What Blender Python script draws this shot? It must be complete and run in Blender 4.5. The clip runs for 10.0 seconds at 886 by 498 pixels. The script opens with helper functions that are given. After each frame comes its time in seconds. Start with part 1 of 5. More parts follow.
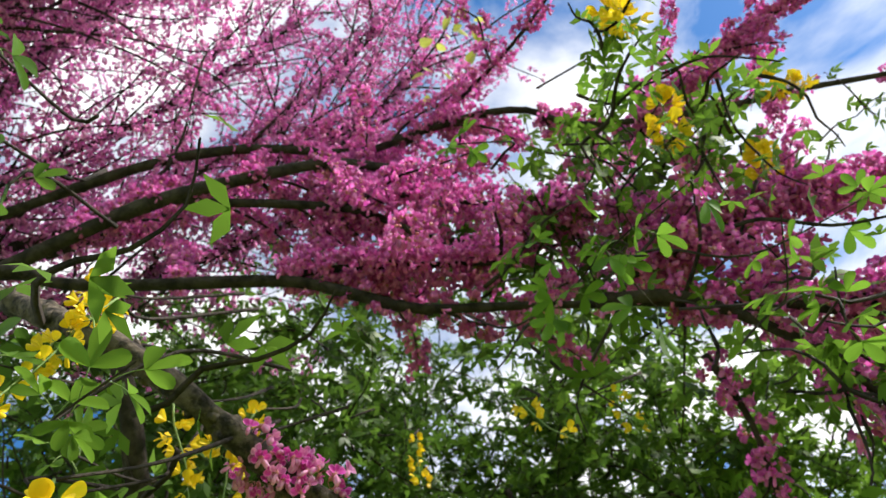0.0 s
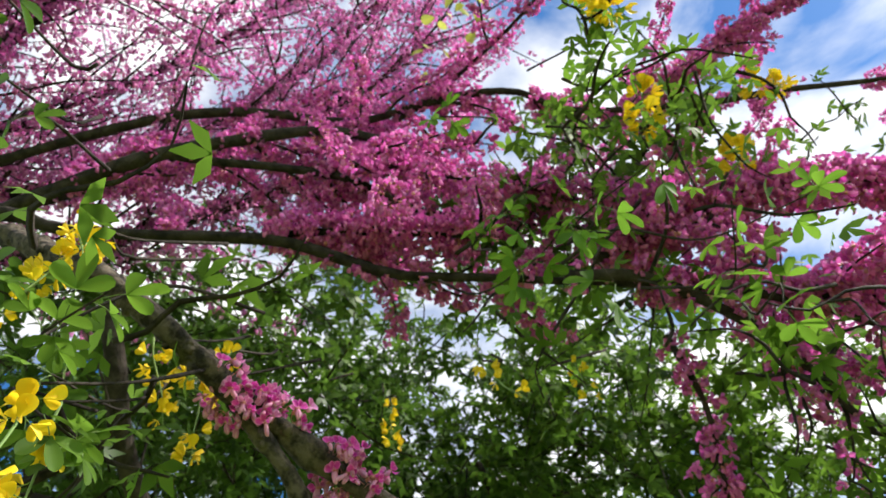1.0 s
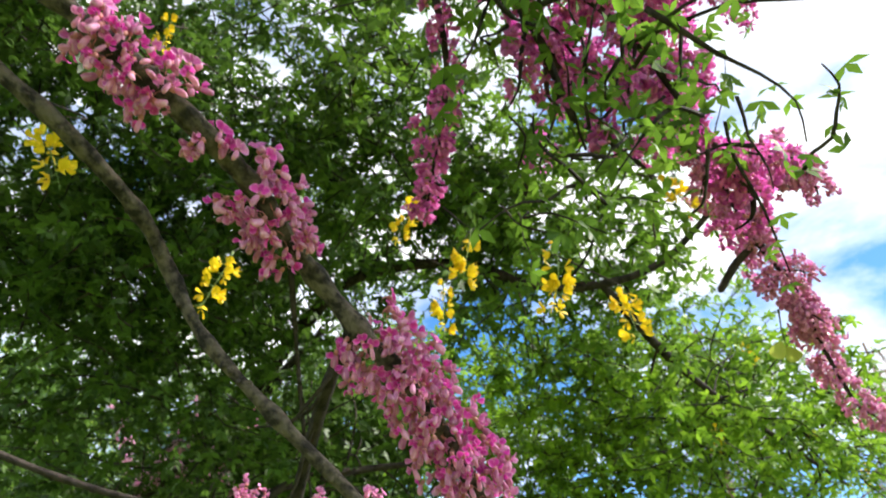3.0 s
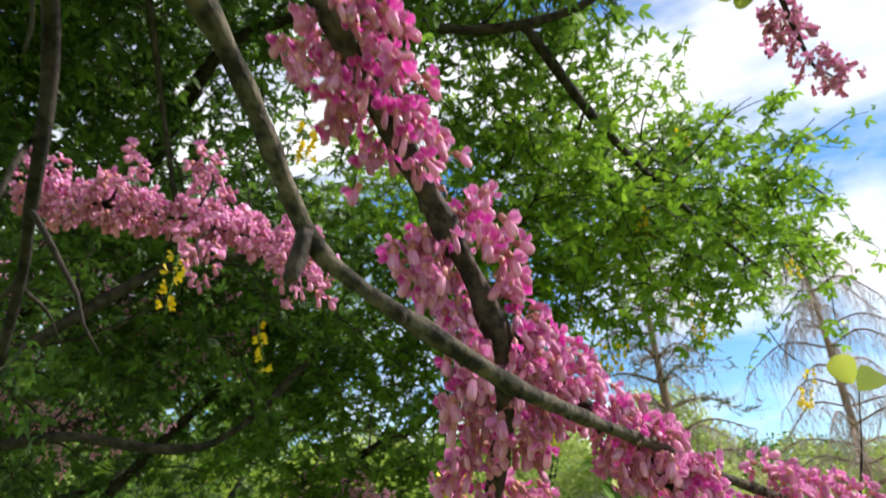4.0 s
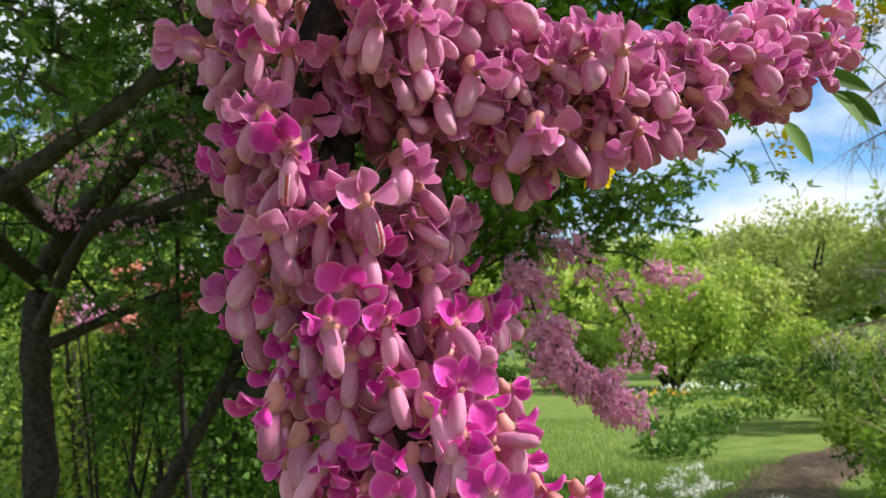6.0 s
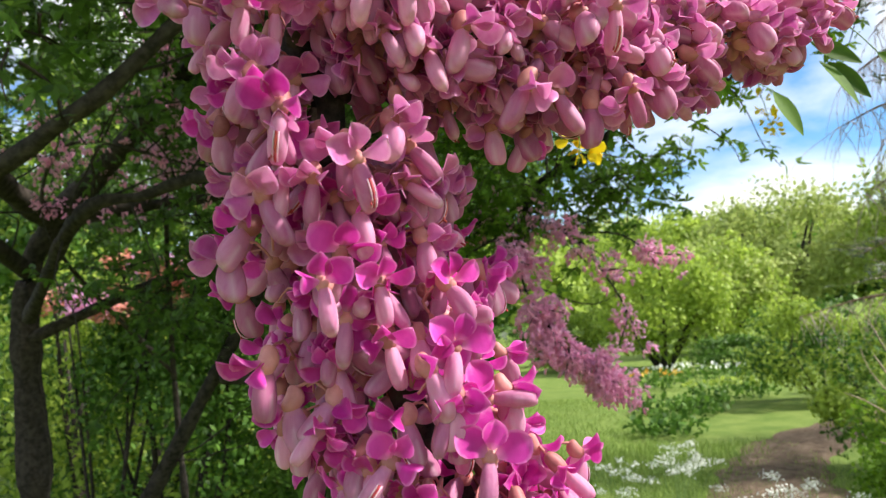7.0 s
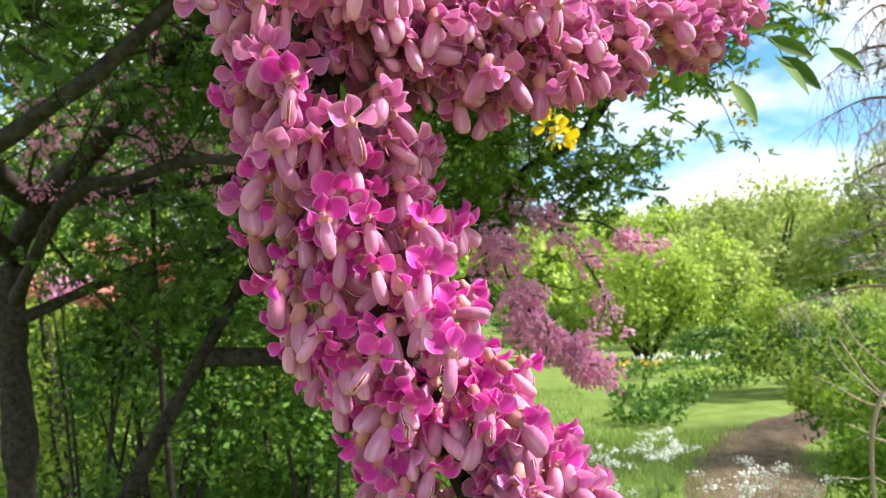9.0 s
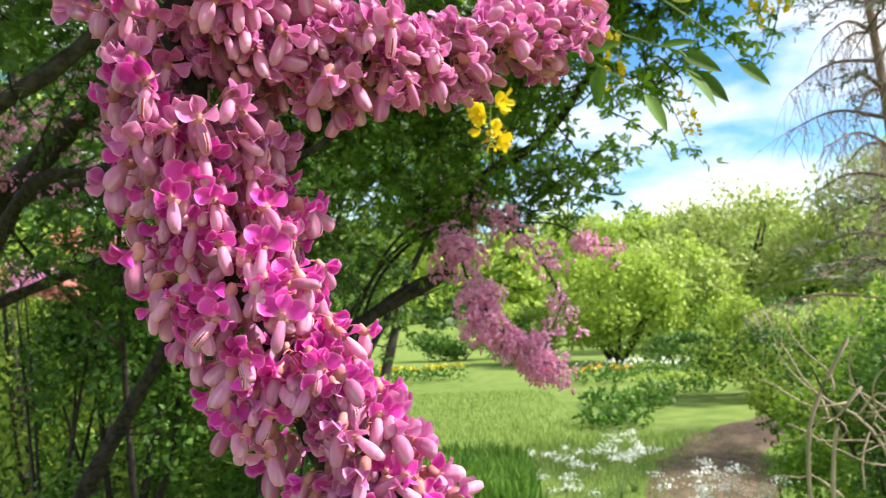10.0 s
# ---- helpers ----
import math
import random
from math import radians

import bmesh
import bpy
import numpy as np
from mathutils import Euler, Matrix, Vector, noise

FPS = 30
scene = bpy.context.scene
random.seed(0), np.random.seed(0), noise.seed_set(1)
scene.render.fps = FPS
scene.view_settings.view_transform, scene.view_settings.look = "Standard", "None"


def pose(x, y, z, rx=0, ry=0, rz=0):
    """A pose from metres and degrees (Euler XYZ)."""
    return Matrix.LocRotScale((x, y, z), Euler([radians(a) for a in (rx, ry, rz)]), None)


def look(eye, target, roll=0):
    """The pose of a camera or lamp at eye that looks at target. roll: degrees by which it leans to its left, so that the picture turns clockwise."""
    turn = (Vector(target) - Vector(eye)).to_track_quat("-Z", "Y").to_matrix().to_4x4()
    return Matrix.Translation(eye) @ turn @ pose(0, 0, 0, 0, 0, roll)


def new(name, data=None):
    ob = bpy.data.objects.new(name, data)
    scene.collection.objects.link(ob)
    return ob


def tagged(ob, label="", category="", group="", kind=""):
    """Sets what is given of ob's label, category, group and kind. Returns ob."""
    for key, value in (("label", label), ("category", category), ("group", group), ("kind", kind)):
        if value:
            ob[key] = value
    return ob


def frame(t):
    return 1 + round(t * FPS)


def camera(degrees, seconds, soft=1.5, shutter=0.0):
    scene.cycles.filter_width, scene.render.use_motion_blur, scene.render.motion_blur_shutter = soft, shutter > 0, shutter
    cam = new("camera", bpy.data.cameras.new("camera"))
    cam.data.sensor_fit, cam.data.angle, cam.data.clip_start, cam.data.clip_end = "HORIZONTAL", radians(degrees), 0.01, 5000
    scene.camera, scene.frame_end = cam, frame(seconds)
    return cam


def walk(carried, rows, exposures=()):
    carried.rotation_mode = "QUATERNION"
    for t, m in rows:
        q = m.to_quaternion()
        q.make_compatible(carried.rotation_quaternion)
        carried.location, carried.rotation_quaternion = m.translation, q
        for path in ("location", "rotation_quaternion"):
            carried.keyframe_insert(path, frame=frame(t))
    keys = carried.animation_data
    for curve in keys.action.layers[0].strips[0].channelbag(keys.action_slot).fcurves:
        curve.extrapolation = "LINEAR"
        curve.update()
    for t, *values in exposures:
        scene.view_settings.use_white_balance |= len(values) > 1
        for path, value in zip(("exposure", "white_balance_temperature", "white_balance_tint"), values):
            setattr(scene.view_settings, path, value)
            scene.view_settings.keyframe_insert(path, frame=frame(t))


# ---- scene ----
cam = camera(66.6, 10.0, soft=1.1, shutter=0.12)
cam.data.dof.use_dof, cam.data.dof.focus_distance, cam.data.dof.aperture_fstop = True, 0.26, 27.0
PATH = [
    (0, (-0.773, -0.889, 2.106), (-0.790, 0.267, 3.738), -11.1),
    (0.5, (-0.760, -0.893, 2.083), (-0.781, 0.287, 3.698), -10.2),
    (1, (-0.750, -0.896, 2.057), (-0.765, 0.305, 3.657), -7.4),
    (1.5, (-0.720, -0.880, 2.026), (-0.706, 0.361, 3.594), -6.2),
    (2, (-0.677, -0.840, 1.981), (-0.574, 0.529, 3.436), -4.7),
    (2.2, (-0.650, -0.819, 1.959), (-0.477, 0.605, 3.352), -3.8),
    (3.3, (-0.489, -0.669, 1.869), (-0.108, 1.018, 2.872), 1.3),
    (3.5, (-0.452, -0.587, 1.822), (-0.032, 1.109, 2.796), 0.3),
    (4, (-0.334, -0.356, 1.699), (0.213, 1.395, 2.494), -1.7),
    (4.5, (-0.185, -0.199, 1.583), (0.228, 1.668, 2.172), -0.1),
    (5, (-0.074, -0.061, 1.544), (-0.032, 1.891, 1.977), -0.4),
    (5.5, (-0.062, 0.047, 1.552), (-0.162, 2.014, 1.902), -1.7),
    (6, (-0.062, 0.085, 1.543), (-0.186, 2.061, 1.826), -2.4),
    (7.5, (-0.064, 0.089, 1.535), (-0.157, 2.073, 1.771), -3.8),
    (8, (-0.063, 0.077, 1.533), (-0.167, 2.060, 1.769), -4.0),
    (8.5, (-0.066, 0.066, 1.533), (-0.145, 2.051, 1.759), -3.4),
    (9, (-0.058, 0.040, 1.515), (-0.116, 2.028, 1.722), -3.0),
    (9.5, (-0.043, 0.025, 1.507), (-0.076, 2.015, 1.710), -2.6),
    (10, (0.000, 0.000, 1.500), (0.007, 1.989, 1.709), -2.0),
]
walk(cam, [(t, look(eye, target, roll)) for t, eye, target, roll in PATH], exposures=[(0, 1.34), (2.2, 1.36), (3.4, 1.76), (4.0, 1.28), (4.4, 1.18), (5.2, 1.24), (6.2, 1.04), (7.5, 1.52), (9.3, 1.68), (10, 1.64)])

# ---- light ----
SUN_AZ, SUN_EL = 94.0, 46.0     # degrees: clockwise from +y, above the horizon
world = bpy.data.worlds.new("sky")
scene.world = world
world.use_nodes = True
nt = world.node_tree
nt.nodes.clear()


def add(tree, kind, **values):
    node = tree.nodes.new(kind)
    for key, value in values.items():
        node.inputs[key].default_value = value
    return node


sky = nt.nodes.new("ShaderNodeTexSky")
sky.sky_type, sky.sun_disc = "NISHITA", False
sky.sun_elevation, sky.sun_rotation = radians(SUN_EL), radians(SUN_AZ)
sky.dust_density, sky.ozone_density = 0.25, 2.2
coord = nt.nodes.new("ShaderNodeTexCoord")
stretch = nt.nodes.new("ShaderNodeMapping")
stretch.inputs["Scale"].default_value = (1.0, 1.0, 2.2)
stretch.inputs["Location"].default_value = (3.19, 3.64, 1.18)
puffs = add(nt, "ShaderNodeTexNoise", Scale=2.6, Detail=7.0, Roughness=0.55, Distortion=0.3)
cover = nt.nodes.new("ShaderNodeValToRGB")
cover.color_ramp.elements[0].position, cover.color_ramp.elements[1].position = 0.40, 0.61
tone = nt.nodes.new("ShaderNodeMix")
tone.data_type = "RGBA"
tone.inputs["B"].default_value = (4.3, 4.3, 4.3, 1)
back = add(nt, "ShaderNodeBackground", Strength=0.13)
out = nt.nodes.new("ShaderNodeOutputWorld")
nt.links.new(coord.outputs["Generated"], stretch.inputs["Vector"])
nt.links.new(stretch.outputs["Vector"], puffs.inputs["Vector"])
# thinner cloud low over the horizon, thicker overhead
height = nt.nodes.new("ShaderNodeSeparateXYZ")
thick = nt.nodes.new("ShaderNodeMapRange")
for key, value in (("From Min", 0.20), ("From Max", 0.50), ("To Min", -0.03), ("To Max", 0.03)):
    thick.inputs[key].default_value = value
layer = nt.nodes.new("ShaderNodeMath")
nt.links.new(coord.outputs["Generated"], height.inputs["Vector"])
nt.links.new(height.outputs["Z"], thick.inputs["Value"])
nt.links.new(puffs.outputs["Fac"], layer.inputs[0])
nt.links.new(thick.outputs["Result"], layer.inputs[1])
nt.links.new(layer.outputs[0], cover.inputs["Fac"])
nt.links.new(cover.outputs["Color"], tone.inputs["Factor"])
deep = add(nt, "ShaderNodeHueSaturation", Saturation=1.3, Value=0.62)
nt.links.new(sky.outputs["Color"], deep.inputs["Color"])
nt.links.new(deep.outputs["Color"], tone.inputs["A"])
nt.links.new(tone.outputs["Result"], back.inputs["Color"])
nt.links.new(back.outputs["Background"], out.inputs["Surface"])

sun = new("sun", bpy.data.lights.new("sun", "SUN"))
sun.data.energy, sun.data.angle, sun.data.color = 3.4, radians(4.0), (1.0, 0.95, 0.88)
az, el = radians(SUN_AZ), radians(SUN_EL)
sun.matrix_world = look((math.sin(az) * math.cos(el) * 30, math.cos(az) * math.cos(el) * 30, math.sin(el) * 30), (0, 0, 0))


# ---- materials ----
def surface(name, a, b, scale=20.0, rough=0.6, bump=0.0, bump_scale=60.0, through_light=0.0, vary=0.12, spec=0.3, fine=0.0, root=None, rim=None, streak=0.0, edge=0.2):
    """Two base colours mixed by noise, shifted per object and per island, with fine relief; through_light: share that passes through."""
    m = bpy.data.materials.new(name)
    m.use_nodes = True
    t = m.node_tree
    t.nodes.clear()
    place = t.nodes.new("ShaderNodeTexCoord")
    big = add(t, "ShaderNodeTexNoise", Scale=scale, Detail=4.0, Roughness=0.6)
    if streak:      # veins that run along the petal
        long = t.nodes.new("ShaderNodeMapping")
        long.inputs["Scale"].default_value = (1, 1, streak)
        t.links.new(place.outputs["Object"], long.inputs["Vector"])
        t.links.new(long.outputs["Vector"], big.inputs["Vector"])
    else:
        t.links.new(place.outputs["Object"], big.inputs["Vector"])
    mix = t.nodes.new("ShaderNodeMix")
    mix.data_type = "RGBA"
    mix.inputs["A"].default_value, mix.inputs["B"].default_value = (*a, 1), (*b, 1)
    ob, isle = t.nodes.new("ShaderNodeObjectInfo"), t.nodes.new("ShaderNodeNewGeometry")
    total = add(t, "ShaderNodeMath")
    total.operation = "ADD"
    t.links.new(ob.outputs["Random"], total.inputs[0])
    t.links.new(isle.outputs["Random Per Island"], total.inputs[1])
    frac = t.nodes.new("ShaderNodeMath")
    frac.operation = "FRACT"
    t.links.new(total.outputs[0], frac.inputs[0])
    blend = t.nodes.new("ShaderNodeMapRange")
    blend.inputs["From Min"].default_value, blend.inputs["From Max"].default_value = 0.5 - edge, 0.5 + edge
    t.links.new(big.outputs["Fac"], blend.inputs["Value"])
    share = add(t, "ShaderNodeMix")
    share.data_type = "FLOAT"
    share.inputs["Factor"].default_value = min(1.0, vary * 3.5)
    t.links.new(blend.outputs["Result"], share.inputs["A"])
    t.links.new(frac.outputs[0], share.inputs["B"])
    t.links.new(share.outputs["Result"], mix.inputs["Factor"])
    hue = t.nodes.new("ShaderNodeHueSaturation")
    span = t.nodes.new("ShaderNodeMapRange")
    span.inputs["To Min"].default_value, span.inputs["To Max"].default_value = 1 - vary, 1 + vary
    t.links.new(frac.outputs[0], span.inputs["Value"])
    t.links.new(span.outputs["Result"], hue.inputs["Value"])
    shade = mix.outputs["Result"]
    if root:      # petals run from a root colour through their own to a rim colour
        along = t.nodes.new("ShaderNodeAttribute")
        along.attribute_name = "grade"
        for colour, lo, hi in ((root, 0.30, 0.0), (rim, 0.78, 1.05)):
            step = t.nodes.new("ShaderNodeMapRange")
            step.inputs["From Min"].default_value, step.inputs["From Max"].default_value = lo, hi
            t.links.new(along.outputs["Fac"], step.inputs["Value"])
            tint = t.nodes.new("ShaderNodeMix")
            tint.data_type = "RGBA"
            tint.inputs["B"].default_value = (*colour, 1)
            t.links.new(step.outputs["Result"], tint.inputs["Factor"])
            t.links.new(shade, tint.inputs["A"])
            shade = tint.outputs["Result"]
    t.links.new(shade, hue.inputs["Color"])
    body = add(t, "ShaderNodeBsdfPrincipled", Roughness=rough)
    body.inputs["Specular IOR Level"].default_value = spec
    t.links.new(hue.outputs["Color"], body.inputs["Base Color"])
    if bump:
        grain = add(t, "ShaderNodeTexNoise", Scale=bump_scale, Detail=5.0, Roughness=0.65)
        t.links.new(place.outputs["Object"], grain.inputs["Vector"])
        relief = add(t, "ShaderNodeBump", Strength=min(1.0, bump), Distance=fine or 0.004)
        t.links.new(grain.outputs["Fac"], relief.inputs["Height"])
        t.links.new(relief.outputs["Normal"], body.inputs["Normal"])
    end = t.nodes.new("ShaderNodeOutputMaterial")
    last = body.outputs["BSDF"]
    if through_light:
        glow = t.nodes.new("ShaderNodeBsdfTranslucent")
        t.links.new(hue.outputs["Color"], glow.inputs["Color"])
        both = add(t, "ShaderNodeMixShader", Fac=through_light)
        t.links.new(last, both.inputs[1])
        t.links.new(glow.outputs["BSDF"], both.inputs[2])
        last = both.outputs["Shader"]
    t.links.new(last, end.inputs["Surface"])
    return m


M = {
    "keel": surface("petal_pale", (0.60, 0.15, 0.35), (0.81, 0.42, 0.61), 420, 0.52, 0.35, 600, 0.32, 0.15, 0.25, 0.0005, (0.72, 0.33, 0.40), (0.90, 0.66, 0.76), 0.16),
    "wing": surface("petal_magenta", (0.55, 0.012, 0.30), (0.77, 0.080, 0.50), 300, 0.42, 0.3, 700, 0.32, 0.17, 0.3, 0.0005, (0.76, 0.28, 0.50), (0.82, 0.26, 0.60), 0.25),
    "wing_old": surface("petal_faded", (0.54, 0.060, 0.33), (0.76, 0.28, 0.57), 300, 0.42, 0.3, 700, 0.30, 0.17, 0.3, 0.0005, (0.72, 0.34, 0.46), (0.80, 0.40, 0.63), 0.25),
    "calyx": surface("calyx", (0.44, 0.13, 0.14), (0.70, 0.32, 0.29), 300, 0.5, 0.2, 700, 0.15, 0.16, 0.3, 0.0004),
    "anther": surface("anther", (0.36, 0.015, 0.06), (0.52, 0.10, 0.06), 900, 0.6, 0, 60, 0, 0.15),
    "pink_far": surface("blossom_pink", (0.70, 0.21, 0.52), (0.91, 0.58, 0.80), 12, 0.6, 0, 60, 0.62, 0.22),
    "wing_far": surface("blossom_magenta", (0.58, 0.04, 0.36), (0.76, 0.22, 0.57), 9, 0.5, 0, 60, 0.52, 0.20),
    "pink_mid": surface("blossom_deep", (0.64, 0.10, 0.45), (0.88, 0.42, 0.74), 12, 0.55, 0, 60, 0.58, 0.20),
    # pale pink blossom, lightened further to stand in for sunlight it lacks
    "pink_pale_lit": surface("blossom_pale_lit", (0.96, 0.44, 0.70), (0.98, 0.66, 0.84), 6, 0.6, 0, 60, 0.62, 0.12),
    "bark": surface("bark_dark", (0.013, 0.011, 0.010), (0.070, 0.056, 0.047), 40, 0.9, 0.9, 130, 0, 0.08, 0.15, 0.006, edge=0.12),
    "stem": surface("bark_grey", (0.012, 0.010, 0.008), (0.135, 0.108, 0.078), 75, 0.85, 1.0, 260, 0, 0.03, 0.2, 0.0030, edge=0.10),
    # darker version of the grey bark, for every run after a branch's first
    "stem_dark": surface("bark_grey_dark", (0.010, 0.008, 0.007), (0.080, 0.058, 0.046), 90, 0.8, 1.0, 260, 0, 0.04, 0.25, 0.0025, edge=0.10),
    # one tree's leaf in middle, shaded and sunlit tones, the light put into colour
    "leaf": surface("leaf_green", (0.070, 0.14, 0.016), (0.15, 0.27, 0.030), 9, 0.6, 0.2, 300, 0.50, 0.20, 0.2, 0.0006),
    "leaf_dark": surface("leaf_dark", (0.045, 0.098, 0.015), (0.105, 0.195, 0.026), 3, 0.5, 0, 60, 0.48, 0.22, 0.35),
    "leaf_fresh": surface("leaf_fresh", (0.09, 0.20, 0.018), (0.19, 0.34, 0.038), 14, 0.6, 0.2, 300, 0.45, 0.2, 0.2, 0.0006),
    "leaf_bright": surface("leaf_bright", (0.10, 0.22, 0.016), (0.24, 0.39, 0.030), 7, 0.5, 0, 60, 0.5, 0.2, 0.3),
    "leaf_lime": surface("leaf_lime", (0.40, 0.46, 0.06), (0.52, 0.55, 0.12), 18, 0.45, 0.2, 300, 0.45, 0.12, 0.35, 0.0006),
    "yellow": surface("petal_yellow", (0.80, 0.54, 0.010), (0.88, 0.68, 0.025), 60, 0.5, 0, 60, 0.30, 0.10),
    "green_stalk": surface("green_stalk", (0.12, 0.22, 0.05), (0.22, 0.30, 0.09), 60, 0.6, 0, 60, 0, 0.08),
    "lawn": surface("lawn", (0.10, 0.17, 0.030), (0.26, 0.32, 0.085), 2.6, 0.9, 1.0, 30, 0, 0.10, 0.1, 0.03),
    "grass": surface("grass_blade", (0.15, 0.25, 0.04), (0.30, 0.40, 0.10), 2.0, 0.6, 0, 60, 0.35, 0.2),
    "grass_deep": surface("grass_deep", (0.07, 0.17, 0.020), (0.17, 0.31, 0.045), 3.0, 0.6, 0, 60, 0.35, 0.2),
    "soil": surface("path_soil", (0.10, 0.068, 0.045), (0.30, 0.22, 0.155), 9.0, 0.95, 1.0, 60, 0, 0.05, 0.1, 0.03),
    "bush": surface("bush_leaf", (0.23, 0.35, 0.040), (0.43, 0.53, 0.085), 1.2, 0.55, 0, 60, 0.46, 0.18),
    # hedge green; on shrubs under the trees it also stands in for shade
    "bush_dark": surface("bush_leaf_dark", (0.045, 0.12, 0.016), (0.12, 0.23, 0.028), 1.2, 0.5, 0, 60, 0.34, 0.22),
    "olive": surface("spring_olive", (0.29, 0.37, 0.085), (0.46, 0.52, 0.17), 0.6, 0.6, 0, 60, 0.46, 0.12),
    "needle": surface("needle", (0.075, 0.10, 0.060), (0.16, 0.19, 0.115), 2, 0.6, 0, 60, 0.25, 0.2),
    "larch_twig": surface("larch_twig", (0.40, 0.30, 0.27), (0.58, 0.48, 0.44), 6, 0.8, 0, 60, 0.25, 0.15),
    "pale_twig": surface("pale_twig", (0.30, 0.22, 0.16), (0.44, 0.35, 0.26), 30, 0.8, 0.6, 160, 0, 0.1, 0.2, 0.002),
    "red_bark": surface("red_bark", (0.13, 0.080, 0.055), (0.30, 0.20, 0.145), 8, 0.9, 0.9, 40, 0, 0.1, 0.2),
    "coral": surface("petal_coral", (0.62, 0.20, 0.16), (0.74, 0.34, 0.26), 4, 0.6, 0, 60, 0.3, 0.15),
    "orange": surface("petal_orange", (0.75, 0.34, 0.03), (0.80, 0.50, 0.06), 4, 0.6, 0, 60, 0.3, 0.15),
    "white": surface("petal_white", (0.72, 0.74, 0.70), (0.84, 0.85, 0.80), 20, 0.6, 0, 60, 0.3, 0.05),
}

# ---- mesh tools ----
rng = np.random.default_rng(7)


def unit(v):
    v = np.asarray(v, float)
    return v / (np.linalg.norm(v, axis=-1, keepdims=True) + 1e-12)


def make_mesh(name, verts, tris, mats, index=None, smooth=True, grade=None):
    me = bpy.data.meshes.new(name)
    verts, tris = np.asarray(verts, np.float32), np.asarray(tris, np.int32)
    me.vertices.add(len(verts))
    me.vertices.foreach_set("co", verts.ravel())
    me.loops.add(tris.size)
    me.loops.foreach_set("vertex_index", tris.ravel())
    me.polygons.add(len(tris))
    me.polygons.foreach_set("loop_start", np.arange(0, tris.size, 3, dtype=np.int32))
    for m in mats:
        me.materials.append(m)
    if index is not None:
        me.polygons.foreach_set("material_index", np.asarray(index, np.int32))
    me.polygons.foreach_set("use_smooth", np.full(len(tris), smooth))
    if grade is not None:
        me.attributes.new("grade", "FLOAT", "POINT").data.foreach_set("value", np.asarray(grade, np.float32))
    me.update(calc_edges=True)
    me.validate()
    return me


class Kit:
    """A growing pile of triangles with material numbers and, for petals, the grade from root (0) to rim (1)."""

    def __init__(self):
        self.v, self.f, self.m, self.g, self.n = [], [], [], [], 0

    def put(self, v, f, m=0, g=0.5):
        v, f = np.asarray(v, float).reshape(-1, 3), np.asarray(f, int).reshape(-1, 3)
        self.v.append(v), self.f.append(f + self.n), self.m.append(np.broadcast_to(m, len(f))), self.g.append(np.broadcast_to(g, len(v)))
        self.n += len(v)
        return self

    def arrays(self):
        return np.concatenate(self.v), np.concatenate(self.f), np.concatenate(self.m), np.concatenate(self.g)

    def mesh(self, name, mats, smooth=True):
        v, f, m, g = self.arrays()
        return make_mesh(name, v, f, mats, m, smooth, g)


def grid_tris(rows, cols, wrap=False):
    out = []
    for i in range(rows - 1):
        for j in range(cols if wrap else cols - 1):
            a, b = i * cols + j, i * cols + (j + 1) % cols
            c, d = a + cols, b + cols
            out += [(a, b, d), (a, d, c)]
    return out


def smooth_line(points, step=0.02):
    """Catmull-Rom through the points, resampled about every step metres."""
    p = np.asarray(points, float)
    p = np.vstack([2 * p[0] - p[1], p, 2 * p[-1] - p[-2]])
    out = []
    for i in range(1, len(p) - 2):
        n = max(2, int(np.linalg.norm(p[i + 1] - p[i]) / step))
        s = np.linspace(0, 1, n, endpoint=False)[:, None]
        a, b, c, d = p[i - 1 : i + 3]
        out.append(0.5 * (2 * b + (c - a) * s + (2 * a - 5 * b + 4 * c - d) * s**2 + (3 * b - a - 3 * c + d) * s**3))
    return np.vstack([*out, p[-2][None]])


def tube(line, r0, r1, sides=8, knots=0.12, nodes=0.0):
    """A tapered, slightly knotted tube along a line: vertices and triangles; nodes: how far its old bud scars swell."""
    n = len(line)
    way = unit(np.gradient(line, axis=0))
    ref = np.where(np.abs(way[:, 2:3]) > 0.9, [[1.0, 0, 0]], [[0, 0, 1.0]])
    a = unit(np.cross(way, ref))
    b = np.cross(way, a)
    r = np.linspace(r0, r1, n) * (1 + knots * np.convolve(rng.normal(size=n + 4), np.ones(5) / 3, "valid")[:n])
    if nodes:
        run = np.r_[0, np.cumsum(np.linalg.norm(np.diff(line, axis=0), axis=1))]
        for u in np.arange(0.03, run[-1], 0.075):
            r = r * (1 + nodes * rng.uniform(0.4, 1.2) * np.exp(-(((run - u - rng.uniform(-0.025, 0.025)) / 0.011) ** 2)))
    ang = np.linspace(0, 2 * math.pi, sides, endpoint=False)
    ring = a[:, None] * np.cos(ang)[None, :, None] + b[:, None] * np.sin(ang)[None, :, None]
    v = line[:, None] + ring * r[:, None, None] * (1 + 0.08 * rng.normal(size=(1, sides, 1)))
    v = v.reshape(-1, 3)
    f = grid_tris(n, sides, True)
    k = len(v)
    v = np.vstack([v, line[:1], line[-1:] + way[-1:] * r1])
    f += [(j, k, (j + 1) % sides) for j in range(sides)]
    f += [((n - 1) * sides + (j + 1) % sides, k + 1, (n - 1) * sides + j) for j in range(sides)]
    return v, f


